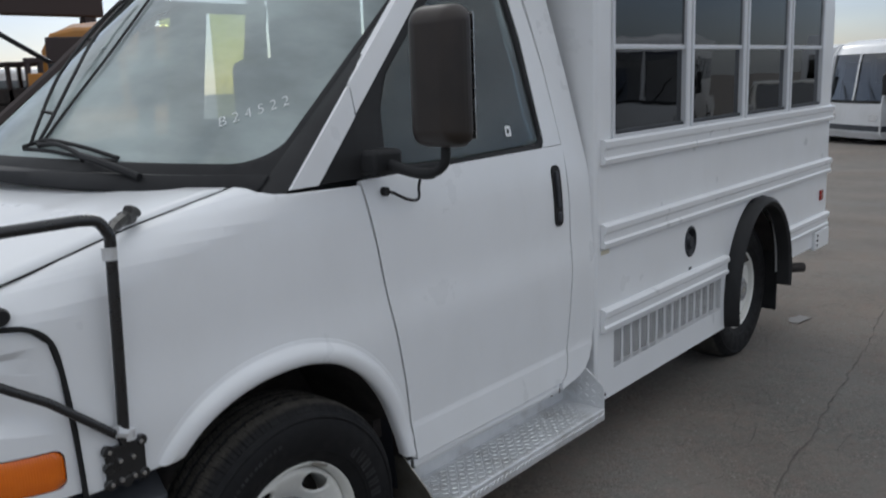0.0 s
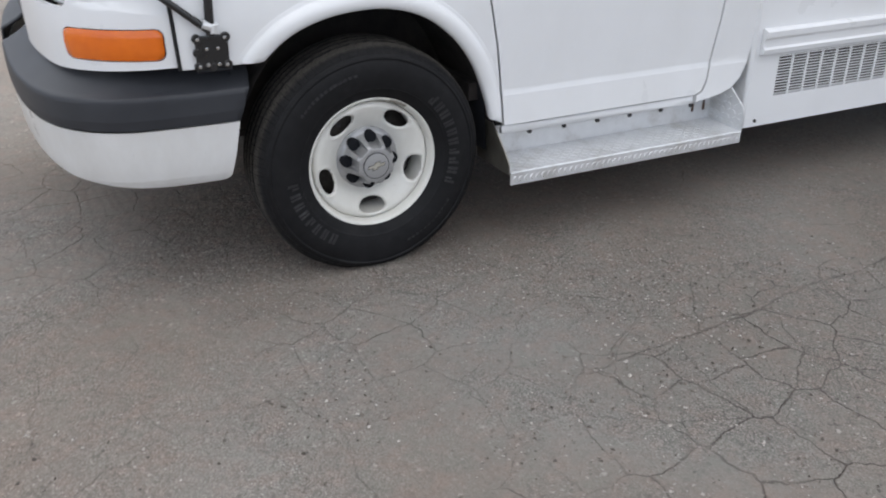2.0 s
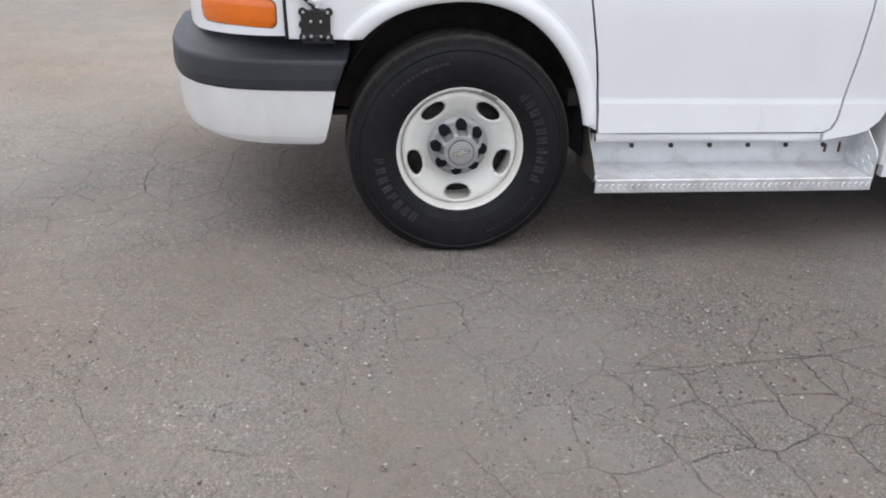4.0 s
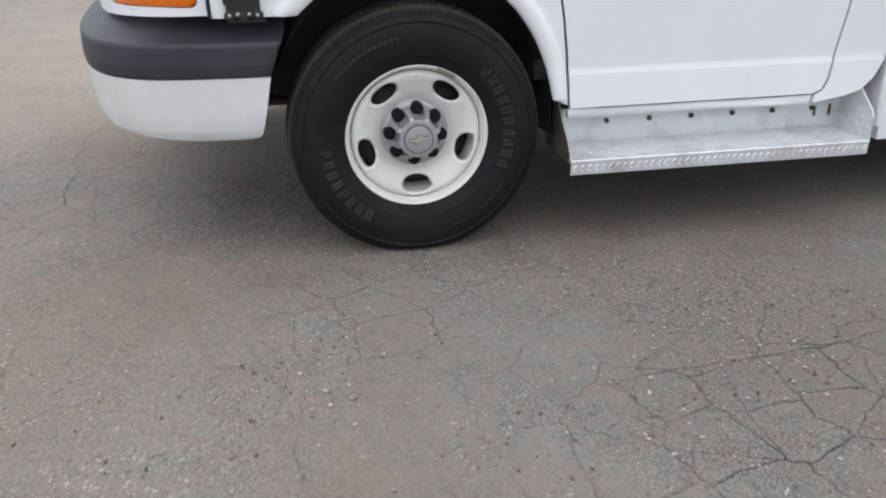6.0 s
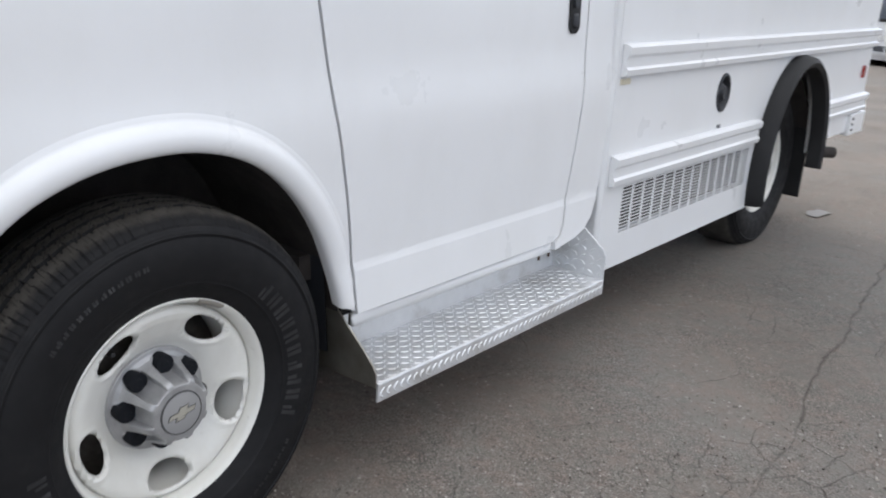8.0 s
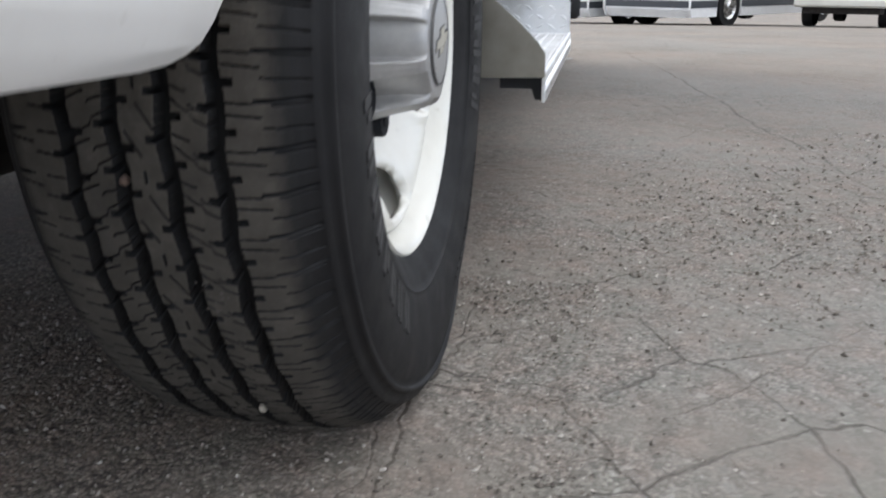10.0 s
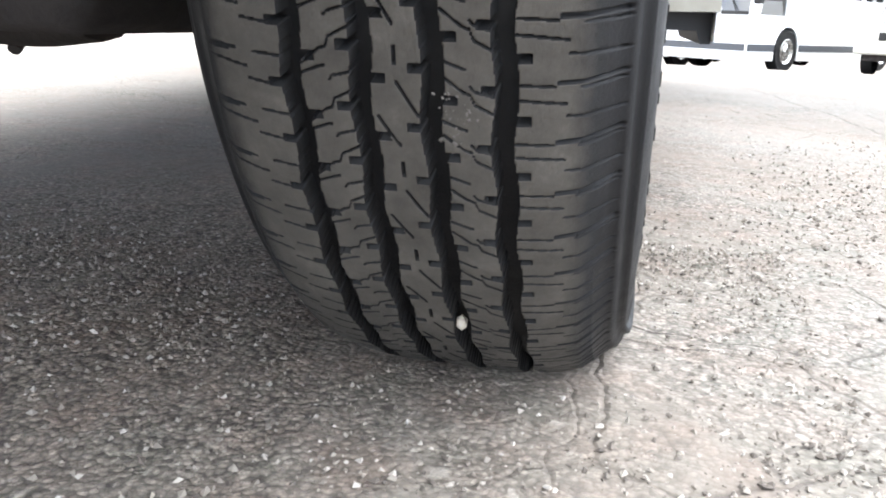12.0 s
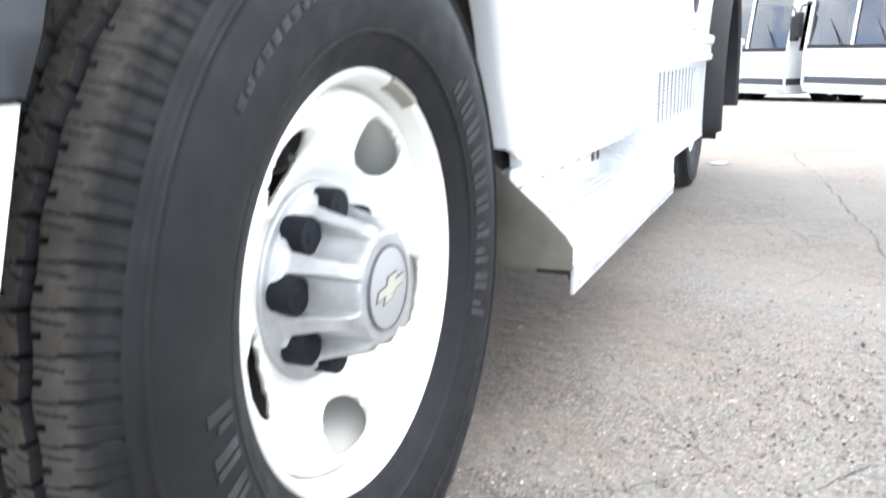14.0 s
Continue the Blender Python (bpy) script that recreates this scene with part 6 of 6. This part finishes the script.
# ---------------------------------------------------------------- the yard beyond
def coach(m, paint_mat, label):
    """A parked coach: front at the origin looking to -x, its length along +x."""
    L, W, H = 9.5, 2.5, 3.12
    c = thing("parked_coach", label, "bus", group="row of parked buses")
    body = [(0.10, 0.28), (0.0, 0.46), (0.0, 1.25), (0.22, 2.72), (0.40, 3.0), (0.8, H), (L - 0.3, H), (L, 2.7), (L, 0.28)]
    hole = [arc(1.75, 0.52, 0.56, 0, 352, 26), arc(L - 2.6, 0.52, 0.56, 0, 352, 26)]
    for side_y, off in ((-W / 2, 0.0), (W / 2, 0.0)):
        wn_ = [[(0.42, 1.32), (1.55, 1.32), (1.55, 2.50), (0.62, 2.50)]] + [[(1.75 + i * 1.25, 1.82), (2.85 + i * 1.25, 1.82), (2.85 + i * 1.25, 2.60), (1.75 + i * 1.25, 2.60)] for i in range(6)]
        under = [p for p in body]
        bm = flat_panel(under[:1] + [(1.19, 0.28), (1.19, 0.52)] + arc(1.75, 0.52, 0.56, 180, 0, 16)[1:-1] + [(2.31, 0.52), (2.31, 0.28), (L - 3.16, 0.28), (L - 3.16, 0.52)] + arc(L - 2.6, 0.52, 0.56, 180, 0, 16)[1:-1] + [(L - 2.04, 0.52), (L - 2.04, 0.28)] + under[:0:-1][0:8], wn_, step=3.0)
        for v in bm.verts:
            v.co.y = side_y
        if side_y > 0:
            for f in bm.faces:
                f.normal_flip()
        part("side_wall", bm, paint_mat, c, smooth=False, solid=0.05)
        for w4 in wn_:
            bm = flat_panel(w4, step=5)
            for v in bm.verts:
                v.co.y = side_y + (0.03 if side_y < 0 else -0.03)
            part("side_window", bm, M_COACHGLASS, c, "dark coach window", smooth=False, solid=0.01)
        stripe = box(0.02, 1.18, side_y - 0.012, side_y + 0.012, 0.50, 0.66)
        part("stripe", stripe, M_STRIPE, c, smooth=False)
        part("stripe", box(2.33, L - 3.18, side_y - 0.012, side_y + 0.012, 0.50, 0.66), M_STRIPE, c, smooth=False)
        for wx in (1.75, L - 2.6):
            prof_w = [(0.0, -0.02), (0.10, -0.03), (0.14, 0.02), (0.25, 0.03), (0.30, -0.02), (0.32, -0.02), (0.48, -0.03), (0.50, 0.02), (0.50, 0.25)]
            bm = lathe(prof_w, 36)
            for v in bm.verts:
                v.co = Vector((wx + v.co.x, side_y * 0.985 + (v.co.y if side_y < 0 else -v.co.y), 0.50 + v.co.z))
            tyre_c = part("wheel", bm, M_TYRE, c, "dark tyre on a bright wheel")
            bm = lathe([(0.0, -0.045), (0.09, -0.05), (0.13, -0.01), (0.24, 0.0), (0.29, -0.04), (0.30, -0.035)], 30)
            for v in bm.verts:
                v.co = Vector((wx + v.co.x, side_y * 0.985 + (v.co.y if side_y < 0 else -v.co.y), 0.50 + v.co.z))
            part("wheel_disc", bm, M_CHROME, tyre_c, "bright metal wheel disc")
    # front: lower panel, two screens, pillar, stripe, lamps, bumper
    half = W / 2
    def face(y0, y1, z0, z1, proud, mat, name, label_=""):
        prof_x = lambda z: interp(z, [(0.28, 0.10), (0.46, 0.0), (1.25, 0.0), (2.72, 0.22), (3.0, 0.40), (3.12, 0.70)])
        nz = 6
        pos = np.array([[(prof_x(z0 + (z1 - z0) * j / nz) - proud + 0.06 * (abs(y) / half) ** 3, y, z0 + (z1 - z0) * j / nz) for j in range(nz + 1)] for y in np.linspace(y0, y1, 7)])
        ob = grid_mesh(name, pos, 7, nz + 1, mat, c, label=label_)
        return ob
    face(-half, half, 0.28, 1.36, 0.0, paint_mat, "front_panel")
    face(-half, half, 2.74, 3.12, 0.0, paint_mat, "front_cap")
    face(-half + 0.06, -0.05, 1.34, 2.76, -0.02, M_COACHGLASS, "front_screen", "large dark windscreen pane")
    face(0.05, half - 0.06, 1.34, 2.76, -0.02, M_COACHGLASS, "front_screen", "large dark windscreen pane")
    for y0 in (-half, -0.05, half - 0.06):
        face(y0, y0 + 0.08, 1.34, 2.78, 0.012, paint_mat, "screen_post")
    face(-half + 0.02, half - 0.02, 1.31, 1.39, 0.02, M_BLACK, "screen_seal")
    face(-half + 0.02, half - 0.02, 0.50, 0.66, 0.012, M_STRIPE, "front_stripe")
    face(-half + 0.15, half - 0.15, 0.27, 0.46, 0.06, paint_mat, "front_bumper")
    for y0 in (-half + 0.18, half - 0.50):
        face(y0, y0 + 0.32, 0.80, 0.96, 0.02, M_LENS, "headlamp", "clear headlamp")
    for y0 in (-half + 0.35, 0.25):
        part("front_wiper", tube([(-0.02, y0, 1.36), (0.16, y0 + 0.45, 2.0)], 0.015, 6), M_BLACK, c)
    for sy in (-1, 1):
        mm = part("coach_mirror", box(-0.10, 0.06, sy * (half + 0.18) - 0.10, sy * (half + 0.18) + 0.10, 1.55, 2.15), M_BLACK, c, "black wing mirror", bevel=0.04)
        part("mirror_stay", tube([(0.15, sy * (half - 0.05), 2.35), (0.0, sy * (half + 0.12), 2.30), (-0.02, sy * (half + 0.18), 2.10)], 0.02, 8), M_BLACK, mm)
    part("coach_roof", box(0.9, L - 0.25, -half + 0.02, half - 0.02, H - 0.06, H + 0.04), paint_mat, c, bevel=0.03)
    part("coach_back", box(L - 0.05, L, -half, half, 0.28, 2.75), paint_mat, c)
    part("coach_floor", box(0.4, L - 0.1, -half + 0.05, half - 0.05, 0.40, 0.50), M_VOID, c)
    c.matrix_world = m
    return c


row = Vector((0.6, 0.8, 0)) * 2.95
c0 = Vector((21.4, -1.2, 0))
first = coach(Matrix.Translation((c0.x, c0.y, ground_z(c0.x + 2))) @ Matrix.Rotation(radians(-37), 4, "Z"), M_COACH, "white coach with dark windows and a dark stripe, parked")
for k in (1, 2, 3, 4, 5):
    p = c0 + row * k
    copy_thing(first, Matrix.Translation((p.x, p.y, ground_z(p.x + 2))) @ Matrix.Rotation(radians(-37), 4, "Z"))
# buses across the yard behind the walker, mirrored in the windows
for k in range(6):
    copy_thing(first, Matrix.Translation((20.5 + 4.6 * k, -9.6 - 2.4 * k, ground_z(22.0 + 4.6 * k))) @ Matrix.Rotation(radians(-20), 4, "Z"))


def pickup(m):
    """A silver pickup seen from its front: nose to -x."""
    c = thing("parked_pickup", "pale silver pickup truck parked beside the coaches", "truck")
    prof = [(0.05, 0.50), (0.0, 0.70), (0.06, 1.02), (1.25, 1.12), (1.85, 1.72), (3.0, 1.76), (3.2, 1.15), (5.2, 1.12), (5.25, 0.50)]
    under = prof[:1] + [(0.55, 0.45)] + arc(0.98, 0.42, 0.43, 180, 0, 12) + [(1.45, 0.42), (3.75, 0.42)] + arc(4.22, 0.42, 0.43, 180, 0, 12) + [(4.7, 0.45)] + prof[:0:-1]
    win_s = [[(1.45, 1.16), (2.95, 1.16), (2.88, 1.66), (1.95, 1.66)]]
    for sy in (-0.95, 0.95):
        bm = flat_panel(under, win_s, step=2)
        for v in bm.verts:
            v.co.y = sy * (1.0 if v.co.z < 1.2 else 0.9)
        part("side_wall", bm, M_SILVER, c, smooth=False, solid=0.05 if sy < 0 else -0.05)
        for wx in (0.98, 4.22):
            bm = lathe([(0.0, -0.02), (0.20, -0.02), (0.22, -0.01), (0.36, -0.02), (0.38, 0.02), (0.38, 0.22)], 30)
            for v in bm.verts:
                v.co = Vector((wx + v.co.x, sy * 0.96 + (v.co.y if sy < 0 else -v.co.y), 0.38 + v.co.z))
            wv_ = part("wheel", bm, M_TYRE, c)
            bm = lathe([(0.0, -0.035), (0.19, -0.03), (0.21, -0.03)], 24)
            for v in bm.verts:
                v.co = Vector((wx + v.co.x, sy * 0.96 + (v.co.y if sy < 0 else -v.co.y), 0.38 + v.co.z))
            part("wheel_disc", bm, M_CHROME, wv_)
    part("hood", box(0.08, 1.35, -0.88, 0.88, 0.98, 1.10), M_SILVER, c, bevel=0.05)
    part("cab_roof", box(1.9, 3.0, -0.83, 0.83, 1.68, 1.78), M_SILVER, c, bevel=0.05)
    part("windscreen", tube([(1.30, 0, 1.12), (1.88, 0, 1.70)], 0.02, 6), M_BLACK, c)
    bm = bmesh.new()
    vs = [bm.verts.new(p) for p in ((1.28, -0.86, 1.12), (1.28, 0.86, 1.12), (1.88, 0.80, 1.70), (1.88, -0.80, 1.70))]
    bm.faces.new(vs)
    part("front_screen", bm, M_COACHGLASS, c, solid=0.01)
    part("front_panel", box(0.02, 0.12, -0.90, 0.90, 0.66, 1.02), M_SILVER, c, bevel=0.04)
    part("grille", box(-0.005, 0.05, -0.50, 0.50, 0.76, 0.94), M_BLACK, c, bevel=0.02)
    for sy in (-1, 1):
        part("headlamp", box(-0.005, 0.06, sy * 0.72 - 0.16, sy * 0.72 + 0.16, 0.80, 0.95), M_LENS, c, "clear headlamp", bevel=0.03)
        part("fog_lamp", box(-0.05, 0.0, sy * 0.62 - 0.07, sy * 0.62 + 0.07, 0.50, 0.58), M_LENS, c, bevel=0.02)
    part("bumper", box(-0.10, 0.06, -0.96, 0.96, 0.46, 0.66), M_SILVER, c, "pale bumper", bevel=0.05)
    part("underbody", box(0.2, 5.0, -0.80, 0.80, 0.32, 0.50), M_VOID, c)
    c.matrix_world = m
    return c


pickup(Matrix.Translation((20.0, -5.3, ground_z(21.0))) @ Matrix.Rotation(radians(-25), 4, "Z"))


def yellow_bus(m):
    """An old yellow school bus standing behind, with a rounded roof."""
    c = thing("yellow_school_bus", "faded yellow school bus with a dark front, parked", "bus")
    W, H = 2.4, 2.95
    sec = [(-1.2, 0.55), (-1.2, 2.45), (-1.05, 2.72), (-0.7, 2.88), (0.0, H), (0.7, 2.88), (1.05, 2.72), (1.2, 2.45), (1.2, 0.55)]
    bm = bmesh.new()
    rings = [[bm.verts.new((x, y, z if x > 0.1 else min(z, 2.80))) for y, z in sec] for x in (0.0, 0.35, 8.5)]
    for a_, b_ in zip(rings, rings[1:]):
        for i in range(len(sec) - 1):
            bm.faces.new((a_[i], a_[i + 1], b_[i + 1], b_[i]))
    bm.faces.new(rings[0])
    bm.faces.new(rings[-1][::-1])
    bmesh.ops.recalc_face_normals(bm, faces=bm.faces[:])
    part("body", bm, M_YELLOW, c, bevel=0.05)
    part("front_cap", box(-0.06, -0.005, 0.55, 1.13, 2.26, 2.66), M_BROWN, c, "dark lamp board", bevel=0.02)
    for y0 in (-1.08, 0.06):
        part("front_screen", box(-0.03, 0.0, y0, y0 + 1.02, 1.55, 2.28), M_COACHGLASS, c, bevel=0.01)
    part("hood", box(-1.2, 0.0, -0.85, 0.85, 0.60, 1.45), M_YELLOW, c, bevel=0.12)
    for wx in (-0.55, 6.3):
        for sy in (-1.05, 1.05):
            part("wheel", lathe([(0.0, -0.14), (0.25, -0.14), (0.48, -0.14), (0.5, -0.1), (0.5, 0.1), (0.48, 0.14), (0.0, 0.14)], 28, wx, 0.5), M_TYRE, c).location = (0, sy, 0)
    for i in range(8):
        for sy in (-1.205, 1.205):
            part("side_window", box(0.6 + i * 0.95, 1.35 + i * 0.95, sy - 0.008, sy + 0.008, 1.60, 2.25), M_COACHGLASS, c)
    c.matrix_world = m
    return c


yellow_bus(Matrix.Translation((6.38, 11.62, -0.24)) @ Matrix.Rotation(radians(62), 4, "Z"))


def canopy():
    """Dark steel shed roof on posts."""
    c = thing("steel_canopy", "dark steel canopy roof on square posts", "canopy")
    part("fascia_beam", box(-9.0, 8.6, 16.0, 16.3, 3.08, 3.60), M_BROWN, c, "dark steel fascia beam", bevel=0.03)
    part("roof_deck", box(-9.0, 8.6, 16.3, 19.0, 3.50, 3.60), M_BROWN, c, "dark roof deck", bevel=0.03)
    for px in (-8.6, -2.9, 2.7, 8.3):
        for py in (16.15,):
            part("post", box(px - 0.12, px + 0.12, py - 0.12, py + 0.12, -0.10, 3.10), M_BROWN, c)
    return c


canopy()


def lumber_stack(x, y, z_top, w, mat, name, label, cat):
    c = thing(name, label, cat)
    rng2 = random.Random(int(x * 10))
    n = 7
    for i in range(n):
        z0 = -0.1 + (z_top + 0.1) * i / n
        part("board", box(x - w / 2 + rng2.uniform(-0.05, 0.05), x + w / 2 + rng2.uniform(-0.05, 0.05), y, y + 0.9, z0 + 0.01, z0 + (z_top + 0.1) / n), mat, c, bevel=0.02)
    return c


lumber_stack(3.55, 12.0, 2.3, 0.9, M_TAN, "crate_stack", "stack of weathered tan crates", "crate")
lumber_stack(4.80, 12.5, 1.64, 1.2, M_VOID, "scrap_pile", "dark pile of old vehicle parts", "scrap")


def box_truck(m):
    c = thing("parked_van", "pale grey van far across the yard", "van")
    part("body", box(0, 4.6, -0.95, 0.95, 0.45, 2.15), M_COACH, c, bevel=0.15)
    part("stripe", box(-0.01, 4.61, -0.97, 0.97, 1.0, 1.1), M_STRIPE, c)
    part("window_band", box(-0.012, 3.8, -0.965, 0.965, 1.40, 1.85), M_COACHGLASS, c, bevel=0.05)
    for wx in (0.8, 3.8):
        for sy in (-0.85, 0.85):
            part("wheel", lathe([(0.0, -0.1), (0.2, -0.1), (0.36, -0.1), (0.36, 0.1), (0.0, 0.1)], 24, wx, 0.36), M_TYRE, c).location = (0, sy, 0)
    c.matrix_world = m
    return c


box_truck(Matrix.Translation((6.6, 22.2, 0.05)) @ Matrix.Rotation(radians(12), 4, "Z"))


def lift_mast(x, y):
    """Worn yellow lift truck: mast, carriage and cab posts."""
    c = thing("lift_truck", "worn yellow lift truck with a dark mast", "forklift")
    for dx in (0.0, 0.20):
        part("mast_rail", box(x + dx, x + dx + 0.06, y, y + 0.10, -0.1, 2.10), M_BROWN, c, bevel=0.01)
    part("mast_top", box(x - 0.01, x + 0.27, y - 0.01, y + 0.11, 2.02, 2.10), M_BROWN, c, bevel=0.01)
    part("body", box(x - 0.15, x + 0.75, y + 0.4, y + 1.9, 0.25, 1.15), M_YELLOW, c, bevel=0.08)
    part("carriage", box(x - 0.02, x + 0.30, y - 0.06, y, 1.62, 1.86), M_YELLOW, c, bevel=0.02)
    for dx in (-0.1, 0.62):
        for dy in (0.5, 1.7):
            part("guard_post", box(x + dx, x + dx + 0.06, y + dy, y + dy + 0.06, 1.1, 2.0), M_BROWN, c)
        part("wheel", lathe([(0.0, -0.1), (0.28, -0.1), (0.30, -0.06), (0.30, 0.06), (0.28, 0.1), (0.0, 0.1)], 24, x + dx + 0.03, 0.2), M_TYRE, c).location = (0, y + 0.6, 0)
    part("guard_roof", box(x - 0.1, x + 0.68, y + 0.5, y + 1.76, 2.0, 2.06), M_BROWN, c, bevel=0.02)
    return c


lift_mast(4.98, 12.0)
